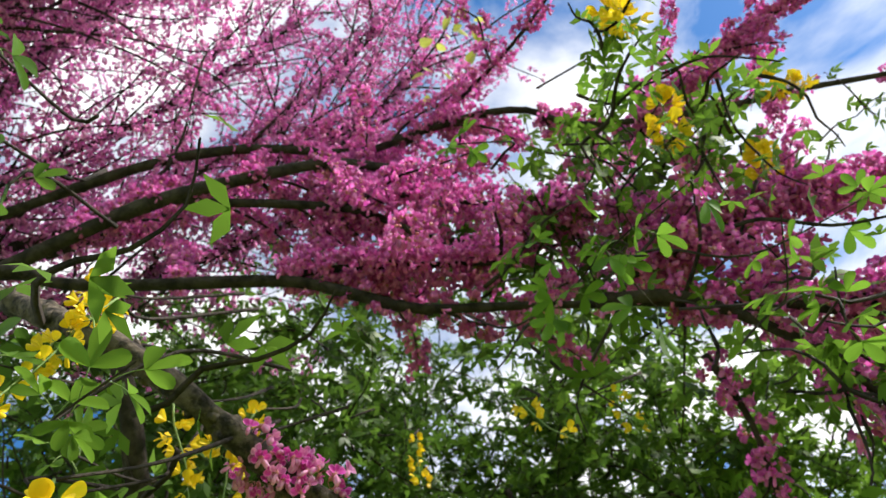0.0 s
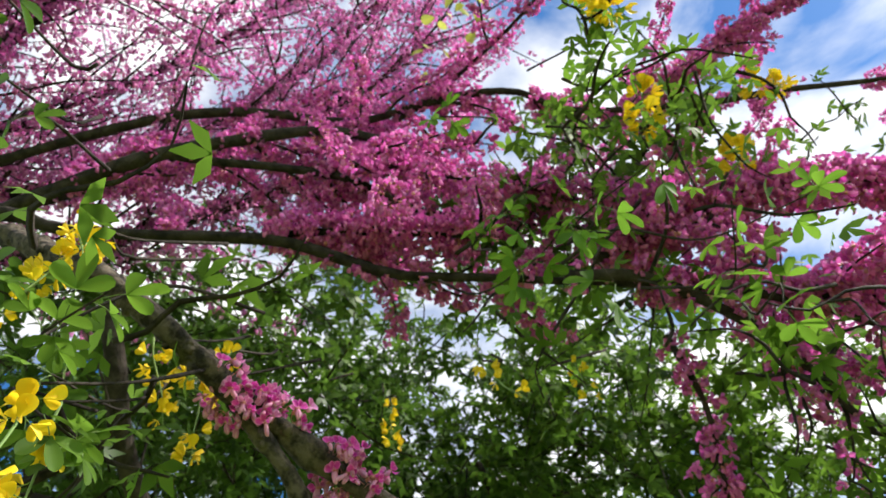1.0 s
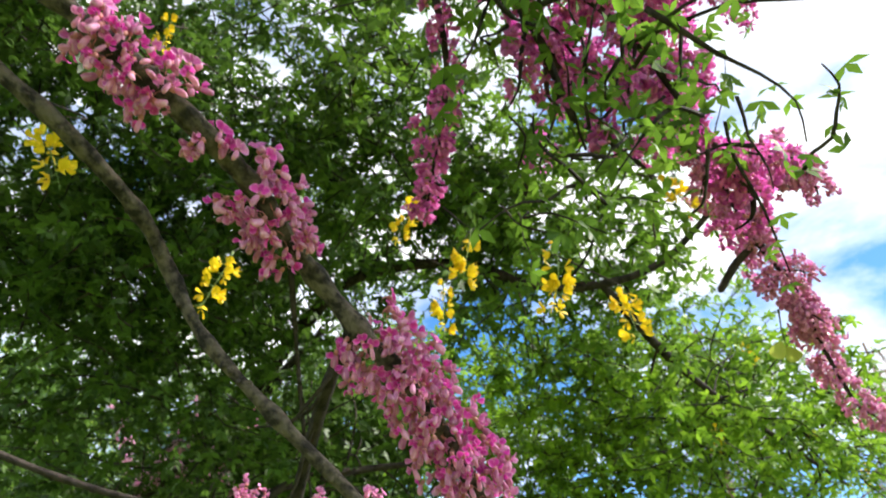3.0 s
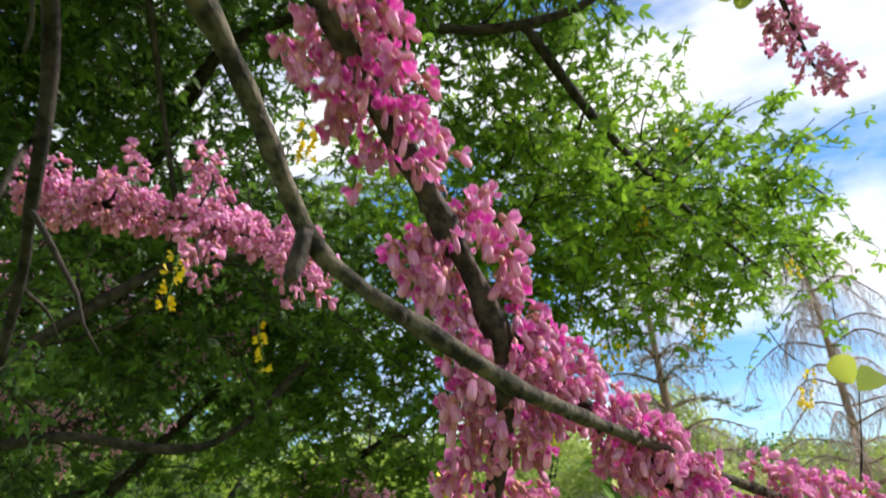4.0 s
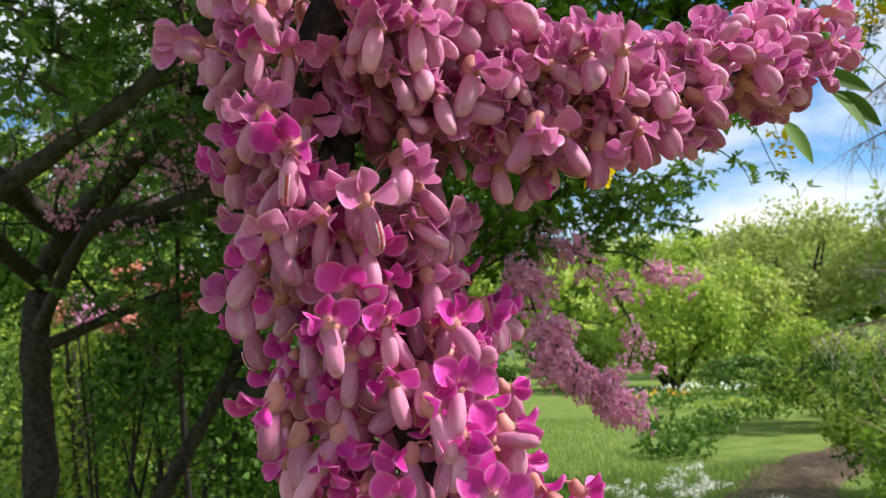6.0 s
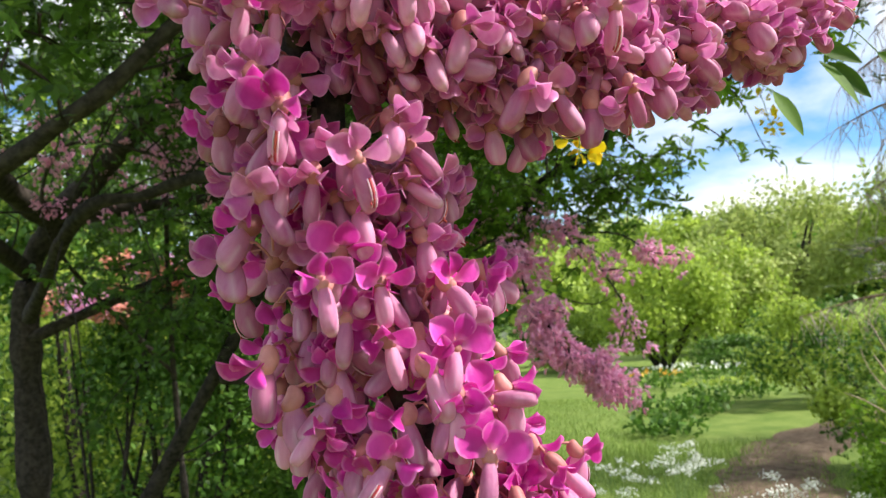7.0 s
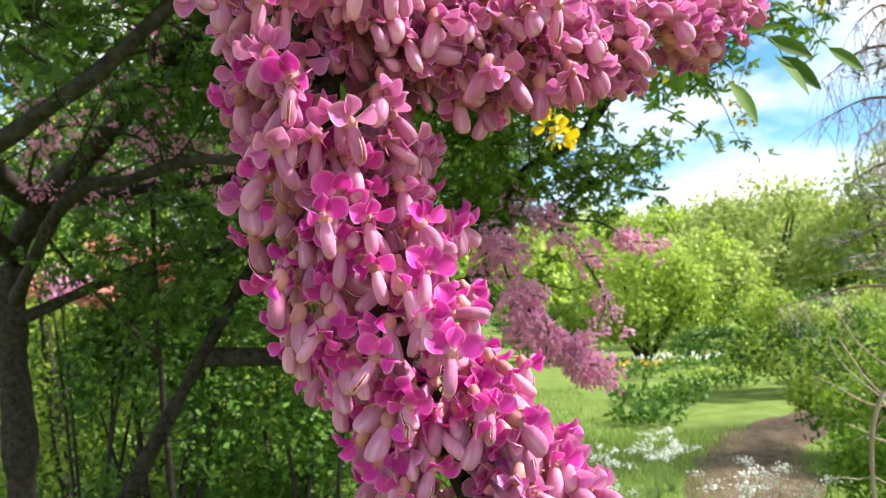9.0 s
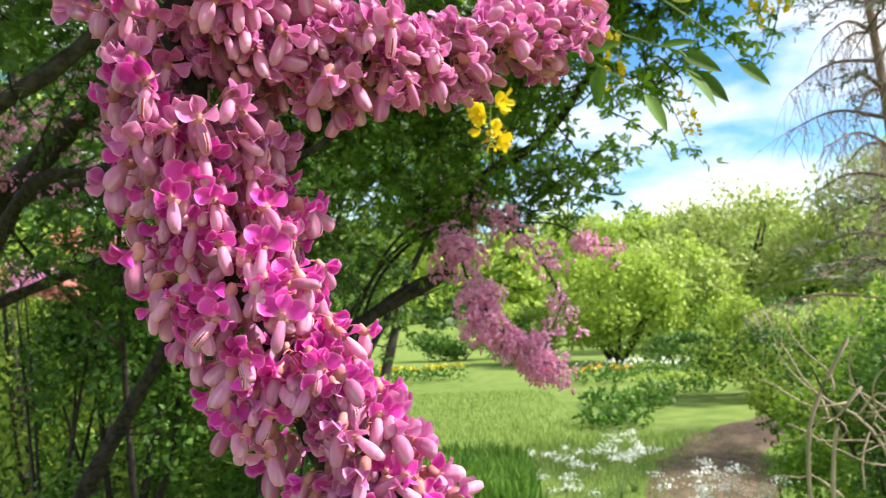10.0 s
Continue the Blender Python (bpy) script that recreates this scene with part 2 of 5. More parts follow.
def knots(kit, line, r0, r1, step=0.011):
    """Small buds and scars that stand out of the bark."""
    n = int(np.linalg.norm(np.diff(line, axis=0), axis=1).sum() / step)
    for u in rng.uniform(0.02, 0.98, n):
        i = int(u * (len(line) - 1))
        r = (r0 + (r1 - r0) * u) * rng.uniform(0.3, 0.6)
        o = unit(rng.normal(size=3)) * (r0 + (r1 - r0) * u) * 0.85
        kit.put(*bead(6, 4, r, r, r * rng.uniform(0.8, 1.6), line[i] + o)[:2])


def frames(pos, ahead, up, size):
    """Matrices with z along ahead and y near up."""
    pos, z = np.asarray(pos, float), unit(ahead)
    x = unit(np.cross(up, z))
    y = np.cross(z, x)
    m = np.zeros((len(pos), 4, 4))
    s = np.broadcast_to(size, len(pos))[:, None]
    m[:, :3, 0], m[:, :3, 1], m[:, :3, 2], m[:, :3, 3], m[:, 3, 3] = x * s, y * s, z * s, pos, 1
    return m


def bulk(kit, proto, mats):
    """Sets many copies of a small form into one mesh kit."""
    v, f, m = proto[:3]
    g = proto[3] if len(proto) > 3 else np.full(len(v), 0.5)
    k, n = len(mats), len(v)
    if k == 0:
        return
    allv = np.einsum("kij,nj->kni", mats[:, :3, :3], v) + mats[:, None, :3, 3]
    allf = f[None] + (np.arange(k) * n)[:, None, None]
    kit.put(allv.reshape(-1, 3), allf.reshape(-1, 3), np.tile(m, k), np.tile(g, k))


def part(name, mesh, parent, label="", kind=""):
    ob = new(name, mesh)
    ob.parent = parent
    return tagged(ob, label, kind=kind)


def thing(name, x, y, z, label, category, group="", kind=""):
    ob = new(name)
    ob.location = (x, y, z)
    ob.empty_display_size = 0.1
    return tagged(ob, label, category, group, kind)


def settle(root):
    """Children were made in world places: take the root's place out again."""
    inverse = Matrix.Translation(-root.location)
    for child in root.children:
        child.matrix_parent_inverse = inverse


# ---- small forms ----
def bead(sides, rings, rx, ry, rz, at, fat=0.0):
    """A closed rounded body, longer along z; fat moves its bulk to the tip."""
    v, f = [(at[0], at[1], at[2] - rz)], []
    for i in range(1, rings):
        u = i / rings
        r = math.sin(math.pi * u) ** 0.70 * (1 + fat * (u - 0.5))
        for j in range(sides):
            q = 2 * math.pi * j / sides
            v.append((at[0] + rx * r * math.cos(q), at[1] + ry * r * math.sin(q), at[2] - rz * math.cos(math.pi * u)))
    v.append((at[0], at[1], at[2] + rz))
    f += [(0, 1 + (j + 1) % sides, 1 + j) for j in range(sides)]
    f += [(a + 1, b + 1, c + 1) for a, b, c in grid_tris(rings - 1, sides, True)]
    e, base = len(v) - 1, 1 + (rings - 2) * sides
    f += [(base + j, base + (j + 1) % sides, e) for j in range(sides)]
    v = np.array(v)
    return v, np.array(f), (v[:, 2] - at[2]) / (2 * rz) + 0.5


def petal(root, way, face, length, width, cup=0.25, rows=5, cols=4, broad=0.62, ripple=0.0):
    """A thin cupped petal or leaflet from its root along way, its face turned to face."""
    way = unit(way)
    side = unit(np.cross(way, face))
    top = np.cross(side, way)
    v = []
    for i in range(rows):
        u = math.sin(0.5 * math.pi * i / (rows - 1)) if rows > 5 else i / (rows - 1)
        w = (0.10 + 1.15 * u**0.75) * max(0.0, 1 - u**3.2) ** 0.5 if broad < 0.8 else max(0.04, math.sin(math.pi * min(1, u**broad * 0.97 + 0.03)) ** 0.8)
        w = max(w, 0.05) * width / 2
        for j in range(cols):
            s = 2 * j / (cols - 1) - 1
            v.append(np.asarray(root) + way * length * u + side * w * s + top * (cup * w * s * s - cup * 0.5 * length * (u - 0.5) ** 2 + ripple * length * u * s * math.sin(4.2 * u + 2.0 * s + 900 * length)))
    u = np.repeat(np.sin(0.5 * np.pi * np.linspace(0, 1, rows)) if rows > 5 else np.linspace(0, 1, rows), cols)
    s = np.abs(np.tile(np.linspace(-1, 1, cols), rows))
    return np.array(v), np.array(grid_tris(rows, cols)), np.maximum(u, np.where(u > 0.2, s * 0.9, 0))


def turned(v, angle, centre):
    """Turns v about the x axis through centre."""
    c, s = math.cos(angle), math.sin(angle)
    w = v - centre
    return np.stack([w[:, 0], c * w[:, 1] - s * w[:, 2], s * w[:, 1] + c * w[:, 2]], 1) + centre


def spoon(root, way, face, length, width, cup, rows, cols, fold=0.0):
    """A rounded petal on a narrow claw: broadest past its middle, spooned, folded along its midline where fold says so."""
    way = unit(way)
    side = unit(np.cross(way, face))
    top = np.cross(side, way)
    u = np.sin(0.5 * np.pi * np.linspace(0, 1, rows))[:, None]
    s = np.linspace(-1, 1, cols)[None, :]
    w = np.where(u > 0.6, np.sqrt(np.clip(1 - ((u - 0.6) / 0.4) ** 2, 0, 1)), 0.16 + 0.84 * np.sin(0.5 * np.pi * np.clip(u / 0.6, 0, 1)) ** 1.3)
    w = np.maximum(w, 0.06) * width / 2
    rise = cup * (w * s * s - 0.9 * length * (u - 0.45) ** 2) + fold * w * np.abs(s) + 0.035 * length * u * np.sin(5 * u + 2.2 * s)
    v = np.asarray(root) + way * (length * u[..., None]) + side * (w * s)[..., None] + top * rise[..., None]
    g = np.maximum(u + 0 * s, np.where(u > 0.25, np.abs(s) ** 2, 0) * np.ones_like(u))
    return v.reshape(-1, 3), np.array(grid_tris(rows, cols)), g.ravel()


def flower_form(open_, nod, detail=2, skew=0.0):
    """One pea flower: stalk, humped calyx, broad pale keel hanging along +z, wings and standard on the +y side; skew: how unlike its two wings are."""
    k = Kit()
    sides, rings, rows, cols = ((5, 4, 3, 2), (8, 6, 5, 4), (14, 10, 8, 7))[detail]
    if detail:
        line = smooth_line([(0, -0.001, 0.001), (0, 0.005, -0.0022), (0, 0.0098, 0.0008)], 0.0025)
        k.put(*tube(line, 0.00042, 0.0006, 5 if detail > 1 else 3, 0.0), 2)
    v, f, g = bead((4, 6, 10)[detail], (3, 4, 8)[detail], 0.0026, 0.0030, 0.0041, (0, 0.0102, 0.0040), 0.1)
    v[:, 1] -= 0.0010 * np.clip(1 - np.abs(g - 0.4) / 0.4, 0, 1)
    k.put(v, f, 2, g)
    # the keel: two flat-sided petals, blunt at the tip, parted by a seam on the open side
    at, rx, ry, rz, fat = (0, 0.0095, 0.0128), 0.0025, 0.0044, 0.0072, 0.62
    v, f, g = bead(sides, rings, rx, ry, rz, at, fat)
    c = np.array([0, 0.0105, 0.0065])
    if detail:
        y = v[:, 1] - at[1]
        v[:, 0] *= 1 - 0.30 * np.clip(y / 0.005, -1, 1) ** 2
        v[:, 1] -= 0.0009 * np.exp(-((v[:, 0] / 0.0009) ** 2)) * (y > 0.002)
        v[:, 1] -= 0.0020 * g**2
    pale = np.clip(1 - np.abs(v[:, 1] - at[1] + 0.0020 * g**2) / (0.9 * ry), 0, 1) * np.clip((g - 0.2) * 3, 0, 1)
    k.put(turned(v, nod, c), f, 0, np.where(g < 0.3, g, 0.55 + 0.36 * np.maximum(pale, np.clip((g - 0.85) * 5, 0, 1))))
    if detail == 2 and open_ in (0.75, 0.55):   # the seam, with pale lips and rusty stamens inside
        u = np.linspace(0.50, 0.90, 7)
        r = np.sin(np.pi * u) ** 0.70 * (1 + fat * (u - 0.5))
        front = np.stack([0 * u, at[1] + ry * r - 0.0020 * u**2 - 0.0004, at[2] - rz * np.cos(np.pi * u)], 1)
        k.put(turned(tube(front, 0.00036, 0.0003, 5, 0.0)[0], nod, c), tube(front, 0.00036, 0.0003, 5, 0.0)[1], 3)
        for s in (-1, 1):
            lip = front + np.array([s * 0.0006, 0.0, 0])
            v, f = tube(lip, 0.00024, 0.00020, 5, 0.0)
            k.put(turned(v, nod, c), f, 0, 1.05)
        for _ in range(4):
            p = front[-2] + rng.normal(0, 0.0006, 3) + (0, 0.0005, 0.0003)
            v, f, _ = bead(5, 3, 0.00030, 0.00030, 0.0005, p)
            k.put(turned(v, nod, c), f, 3)
    o = open_
    for s in (-1, 1):
        o = min(1.0, max(0.0, open_ + s * skew))
        v, f, g = spoon((s * 0.0012, 0.0122, 0.0062), (s * (0.22 + 0.70 * o), 0.70 - 0.20 * o, 0.62 - 1.00 * o), (s * (1.0 - 0.85 * o), 0.15 + 0.75 * o, 0.25 + 0.1 * o), 0.0086 + 0.0018 * o, 0.0066 + 0.0024 * o, 0.45 - 0.15 * o, rows, cols, 0.25 - 0.2 * o)
        k.put(turned(v, nod * 0.4 + 0.5 * s * skew, c), f, 1, g)
    o = open_
    v, f, g = spoon((0, 0.0128, 0.0050), (0.6 * skew, 0.92 - 0.30 * o, 0.35 - 0.85 * o), (0, 0.2 + 0.6 * o, 0.95 - 0.4 * o), 0.0082, 0.0070, 0.35, rows, cols, 0.55 - 0.35 * o)
    k.put(v, f, 1, g)
    return k.arrays()


def far_flower():
    k = Kit()
    k.put(*bead(3, 3, 0.0033, 0.0040, 0.0092, (0, 0.0095, 0.0137), 0.2)[:2], 0)
    for s in (-1, 1):
        k.put([(0, 0.011, 0.005), (s * 0.005, 0.017, 0.008), (s * 0.0005, 0.019, 0.013)], [(0, 1, 2)], 1)
    return k.arrays()


SHAPES = ((0.0, 0.05, 0.1), (0.12, 0.30, 0.2), (0.75, 0.30, 0.15), (1.0, 0.10, 0.05), (0.55, 0.45, -0.25), (0.05, -0.15, 0.2), (0.35, 0.15, -0.3), (0.2, 0.10, 0.4), (0.8, 0.0, -0.2), (0.45, 0.25, 0.3))
FLOWERS = [flower_form(o, n, 2, k) for o, n, k in SHAPES]
MEDIUM = [flower_form(o, n, 1, k) for o, n, k in SHAPES[:7]]
MID = [flower_form(o, n, 0) for o, n in ((0.1, 0.1), (0.6, 0.3), (1.0, 0.2))]
FAR = [far_flower()]
PETALS = [M["keel"], M["wing"], M["calyx"], M["anther"]]
FADED = [M["keel"], M["wing_old"], M["calyx"], M["anther"]]
PINKS = [M["pink_far"], M["wing_far"], M["calyx"]]


def flower_places(line, per_metre, radius, bunch=5, droop=0.75, size=1.0, spread=0.5, worn=0.0, twist=0.45, along=0.0):
    """Matrices of flowers that stand in bunches on old wood along a line; worn: share lost on the sunless south side; along: how far they lean with the wood."""
    seg = np.linalg.norm(np.diff(line, axis=0), axis=1)
    run = np.r_[0, np.cumsum(seg)]
    nodes = max(1, int(run[-1] * per_metre / bunch))
    s = np.clip((np.arange(nodes) + rng.uniform(-0.4, 1.4, nodes)) / nodes, 0, 1) * run[-1]
    at = np.stack([np.interp(s, run, line[:, i]) for i in range(3)], 1)
    way = unit(np.stack([np.interp(s, run, np.gradient(line[:, i])) for i in range(3)], 1))
    ref = unit(np.cross(way, (0.35, 0.2, 0.9)))
    q = (np.arange(nodes) * 2.4 + rng.uniform(-0.7, 0.7, nodes))[:, None]
    rand = ref * np.cos(q) + np.cross(way, ref) * np.sin(q)
    rad = unit(rand - way * (rand * way).sum(1, keepdims=True))
    at, way, rad = (np.repeat(q, bunch, 0) for q in (at, way, rad))
    n = len(at)
    o = unit(rad + spread * rng.normal(size=(n, 3)))
    o = unit(o - 0.6 * way * (o * way).sum(1, keepdims=True))
    d = unit(o * 0.55 + way * along + np.array([0, 0, -droop]) + 0.28 * rng.normal(size=(n, 3)))
    u = o + twist * rng.normal(size=(n, 3)) + np.array([0, 0, 0.25])
    push = radius * rng.uniform(0.15, 1.15, (n, 1))
    keep = ~((o[:, 1] < -0.25) & (rng.random(n) < worn))
    return frames(at + o * push + way * rng.normal(0, 0.004, (n, 1)), d, u, size * rng.uniform(0.82, 1.15, n))[keep]


def bloom_mesh(name, mats, forms, colours):
    k = Kit()
    pick = rng.integers(0, len(forms), len(mats))
    for i, form in enumerate(forms):
        bulk(k, form, mats[pick == i])
    return k.mesh(name, colours)


def twig_line(start, way, length, bend=0.5, n=5, sag=0.0):
    """A wandering twig."""
    p, d, out = np.asarray(start, float), unit(way), [np.asarray(start, float)]
    for _ in range(n):
        d = unit(d + bend * 0.5 * rng.normal(size=3) + np.array([0, 0, -sag]))
        p = p + d * length / n
        out.append(p)
    return np.array(out)


def limb(tree, points, r0, r1, blooms=0.0, form="mid", twigs=0, twig=0.3, twig_blooms=0.0, lift=(0, 0, 0.3), sides=9, bark="bark", rad=0.010, start=0.0, name="limb", label="", bend=0.45, size=1.0):
    """A limb with side twigs, and its blossom as one mass of small flowers."""
    line = smooth_line(points, 0.03)
    k = Kit()
    k.put(*tube(line, r0, r1, sides))
    runs = [(line[int(len(line) * start):], blooms)]
    for _ in range(twigs):
        i = rng.integers(int(len(line) * max(0.12, start)), len(line))
        way = unit(line[min(i + 1, len(line) - 1)] - line[i - 1])
        t = twig_line(line[i], way * 0.8 + 0.8 * unit(rng.normal(size=3)) + np.array(lift), twig * rng.uniform(0.5, 1.3), bend)
        t = smooth_line(t, 0.04)
        k.put(*tube(t, min(r1, 0.0045), 0.0012, 4))
        runs.append((t, twig_blooms))
    ob = part(name, k.mesh(name, [M[bark]]), tree, label)
    mats = [flower_places(l, b, rad, 5 if form != "far" else 4, 0.45, size) for l, b in runs if b > 0]
    if mats:
        forms, cols = {"mid": (MID, [M["pink_mid"], M["wing_far"], M["calyx"]]), "far": (FAR, PINKS), "pale": (MID, PETALS), "faded": (MID, FADED), "far_lit": (FAR, [M["pink_pale_lit"]] * 3)}[form]
        part("blossom", bloom_mesh("blossom", np.concatenate(mats), forms, cols), ob, kind="stuff")
    return ob


# ---- leaves ----
def trefoil(near=True, length=0.036):
    """A leaf of three leaflets on a stalk along +z, its face to +y."""
    k = Kit()
    rows, cols = (6, 5) if near else (3, 2)
    if near:
        k.put(*tube(smooth_line([(0, 0, -0.03), (0, 0.002, -0.012), (0, 0, 0)], 0.01), 0.0006, 0.0006, 4, 0.0), 1)
    for a in (-1.05, 0, 1.05):
        k.put(*petal((0, 0, 0.001), (math.sin(a), -0.18, math.cos(a)), (0, 1, 0.1), length * (1.1 if a == 0 else 0.95), length * 0.6, 0.3, rows, cols, 0.75)[:2], 0)
    return k.arrays()


LEAF_NEAR, LEAF_FAR = trefoil(), trefoil(False)


def single_leaf(length=0.05, width=0.045, broad=0.6, rows=5, cols=4):
    k = Kit()
    k.put(*petal((0, 0, 0), (0, 0, 1), (0, 1, 0), length, width, 0.2, rows, cols, broad)[:2], 0)
    return k.arrays()


SPRIG = single_leaf(1.0, 0.62, 0.8, 3, 2)


def foliage(tree, x, y, z, rx, ry, rz, twigs, per_twig, size=1.0, colour="leaf", length=0.45):
    """A cloud of leafy twigs round a place: twigs in one mesh, leaves in another."""
    wood, green = Kit(), Kit()
    pos, ahead, up = [], [], []
    for _ in range(twigs):
        c = unit(rng.normal(size=3)) * rng.uniform(0, 1) ** 0.45
        start = np.array([x, y, z]) + c * (rx, ry, rz)
        t = smooth_line(twig_line(start, rng.normal(size=3) * (1, 1, 0.5) + (0, 0, -0.15), length * rng.uniform(0.5, 1.2), 0.6, 5, 0.05), 0.05)
        wood.put(*tube(t, 0.0035, 0.0012, 3))
        i = rng.integers(0, len(t), per_twig)
        pos.append(t[i] + rng.normal(0, 0.018, (per_twig, 3)))
        ahead.append(unit(rng.normal(size=(per_twig, 3))) + (0, 0, -0.35))
        up.append(rng.normal(size=(per_twig, 3)) * 0.55 + (0, 0, 0.9))
    m = frames(np.concatenate(pos), np.concatenate(ahead), np.concatenate(up), size * rng.uniform(0.65, 1.25, twigs * per_twig))
    bulk(green, LEAF_FAR, m)
    ob = part("fine_wood", wood.mesh("fine_wood", [M["bark"]]), tree, kind="stuff")
    part("foliage", green.mesh("foliage", [M[colour], M["green_stalk"]]), ob, kind="stuff")


def near_leaf(tree, x, y, z, size=1.0, colour="leaf_fresh", count=3, spread=0.05):
    """A thin twig close to the lens with single leaves on it, each its own mesh."""
    c = np.array([x, y, z])
    far = c + np.array([0.05 * rng.normal(), 0.10, 0.10])
    line = smooth_line([far, (far + c) / 2 + rng.normal(0, 0.03, 3), c + rng.normal(0, 0.015, 3), c + np.array([rng.normal(0, 1), rng.normal(-0.5, 0.6), -0.4]) * spread], 0.02)
    k = Kit()
    k.put(*tube(line, 0.0022, 0.0008, 5))
    stalk = part("twig", k.mesh("twig", [M["bark"]]), tree)
    for i in range(count):
        ahead = unit(rng.normal(size=3) + (0, 0, -0.4))
        s = size * rng.uniform(0.8, 1.2)
        p = line[int(len(line) * rng.uniform(0.6, 0.99))] + ahead * 0.03 * s
        ob = part("leaf", LEAF_MESH[colour], stalk)
        ob.matrix_basis = Matrix(frames([p], [ahead], [rng.normal(size=3) * 0.5 + (0, -0.2, 1)], s)[0].tolist())


LEAF_MESH = {c: make_mesh("leaf", *LEAF_NEAR[:2], [M[c], M["green_stalk"]], LEAF_NEAR[2]) for c in ("leaf", "leaf_fresh", "leaf_dark")}
ROUND = single_leaf(0.038, 0.040, 0.62, 7, 6)
LEAF_MESH["leaf_lime"] = make_mesh("leaf", ROUND[0], ROUND[1], [M["leaf_lime"]], ROUND[2])


def floret():
    """A yellow pea flower of a hanging raceme, from its stalk along +z."""
    k = Kit()
    k.put(*tube(np.array([(0, 0, 0), (0, 0, 0.006), (0, 0.001, 0.012)]), 0.0005, 0.0005, 4, 0.0), 1)
    k.put(*petal((0, 0.001, 0.012), (0, 0.8, 0.5), (0, -0.4, 0.9), 0.017, 0.017, 0.35, 8, 7, ripple=0.06)[:2], 0)
    for s in (-1, 1):
        k.put(*petal((s * 0.001, 0.0, 0.012), (s * 0.25, -0.15, 1.0), (s * 1.0, 0.4, 0), 0.015, 0.010, 0.4, 6, 5)[:2], 0)
    return k.arrays()


FLORET = floret()


def raceme(tree, x, y, z, length=0.12, n=14, scale=1.0, label=""):
    """A hanging cluster of yellow flowers on a green stalk."""
    k = Kit()
    line = smooth_line(twig_line((0, 0, 0), (0.15 * rng.normal(), 0.15 * rng.normal(), -1), length, 0.2), 0.012)
    k.put(*tube(line, 0.0012, 0.0006, 5, 0.0), 1)
    k.put(*tube(smooth_line([(0.05 * rng.normal(), 0.16, 0.16), (0.02 * rng.normal(), 0.07, 0.06), (0, 0, 0)], 0.02), 0.0022, 0.0012, 5), 2)
    i = np.clip((len(line) - 1) * rng.uniform(0.12, 1, n), 0, len(line) - 1).astype(int)
    q = np.linspace(0, n * 2.4, n)
    o = np.stack([np.cos(q), np.sin(q), 0.15 * rng.normal(size=n)], 1)
    m = frames(line[i], o + (0, 0, -0.15), np.tile((0, 0, 1.0), (n, 1)) + 0.3 * rng.normal(size=(n, 3)), scale * rng.uniform(0.75, 1.1, n))
    bulk(k, FLORET, m)
    ob = part("raceme", k.mesh("raceme", [M["yellow"], M["green_stalk"], M["bark"]]), tree, label)
    ob.location = (x, y, z)
    return ob

# ---- ground ----
def ground_sheet():
    r = np.r_[0, np.geomspace(1.5, 1500, 46)]
    q = np.linspace(0, 2 * math.pi, 96, endpoint=False)
    v = np.stack([np.outer(r, np.cos(q)), np.outer(r, np.sin(q)) + 4, np.zeros((len(r), len(q)))], 2)
    for i in range(len(r)):
        for j in range(len(q)):
            x, y, _ = v[i, j]
            swell = 0.05 * noise.noise((x * 0.4, y * 0.4, 3)) * min(1, r[i] / 3)
            hill = 11 * max(0.0, min(1, (y - 38) / 60)) ** 1.5 * (1 + 0.25 * noise.noise((x * 0.02, y * 0.02, 0)))
            v[i, j, 2] = swell + hill
    return v.reshape(-1, 3), grid_tris(len(r), len(q), True)


gv, gf = ground_sheet()
ground = tagged(new("ground", make_mesh("ground", gv, gf, [M["lawn"]])), "short green garden lawn that rises to a wooded hill", "lawn", kind="structure")


def path_strip():
    line = smooth_line([(1.0, 1.5, 0), (1.62, 4.0, 0), (2.2, 5.8, 0), (3.15, 7.8, 0), (5.2, 9.6, 0), (9.0, 11.0, 0)], 0.25)
    way = unit(np.gradient(line, axis=0))
    side = np.stack([way[:, 1], -way[:, 0], 0 * way[:, 0]], 1)
    v = []
    for i, p in enumerate(line):
        w = 0.56 + 0.18 * noise.noise((p[0] * 2.2, p[1] * 2.2, 5))
        for s in np.linspace(-1, 1, 9):
            q = p + side[i] * w * s
            v.append((q[0], q[1], 0.05 - 0.06 * s * s + 0.022 * noise.noise((q[0] * 6, q[1] * 6, 1)) + 0.05 * noise.noise((q[0] * 0.4, q[1] * 0.4, 3)) * min(1, math.hypot(q[0], q[1] - 4) / 3)))
    return np.array(v), grid_tris(len(line), 9)


tagged(new("path", make_mesh("path", *path_strip(), [M["soil"]])), "bare brown earth path worn along the lawn", "path", kind="structure")


def blades(name, x0, x1, y0, y1, n, h, colour, label):
    k = Kit()
    x, y = rng.uniform(x0, x1, n), rng.uniform(y0, y1, n)
    a = rng.uniform(0, 2 * math.pi, n)
    hh = h * rng.uniform(0.5, 1.3, n)
    w = hh * 0.09
    lean = rng.normal(0, 0.35, (n, 2)) * hh[:, None]
    v = np.zeros((n, 3, 3))
    v[:, 0] = np.stack([x - w * np.cos(a), y - w * np.sin(a), 0 * x - 0.02], 1)
    v[:, 1] = np.stack([x + w * np.cos(a), y + w * np.sin(a), 0 * x - 0.02], 1)
    v[:, 2] = np.stack([x + lean[:, 0], y + lean[:, 1], hh], 1)
    k.put(v.reshape(-1, 3), np.arange(3 * n).reshape(-1, 3))
    return tagged(new(name, k.mesh(name, [M[colour]])), label, "grass", kind="stuff")


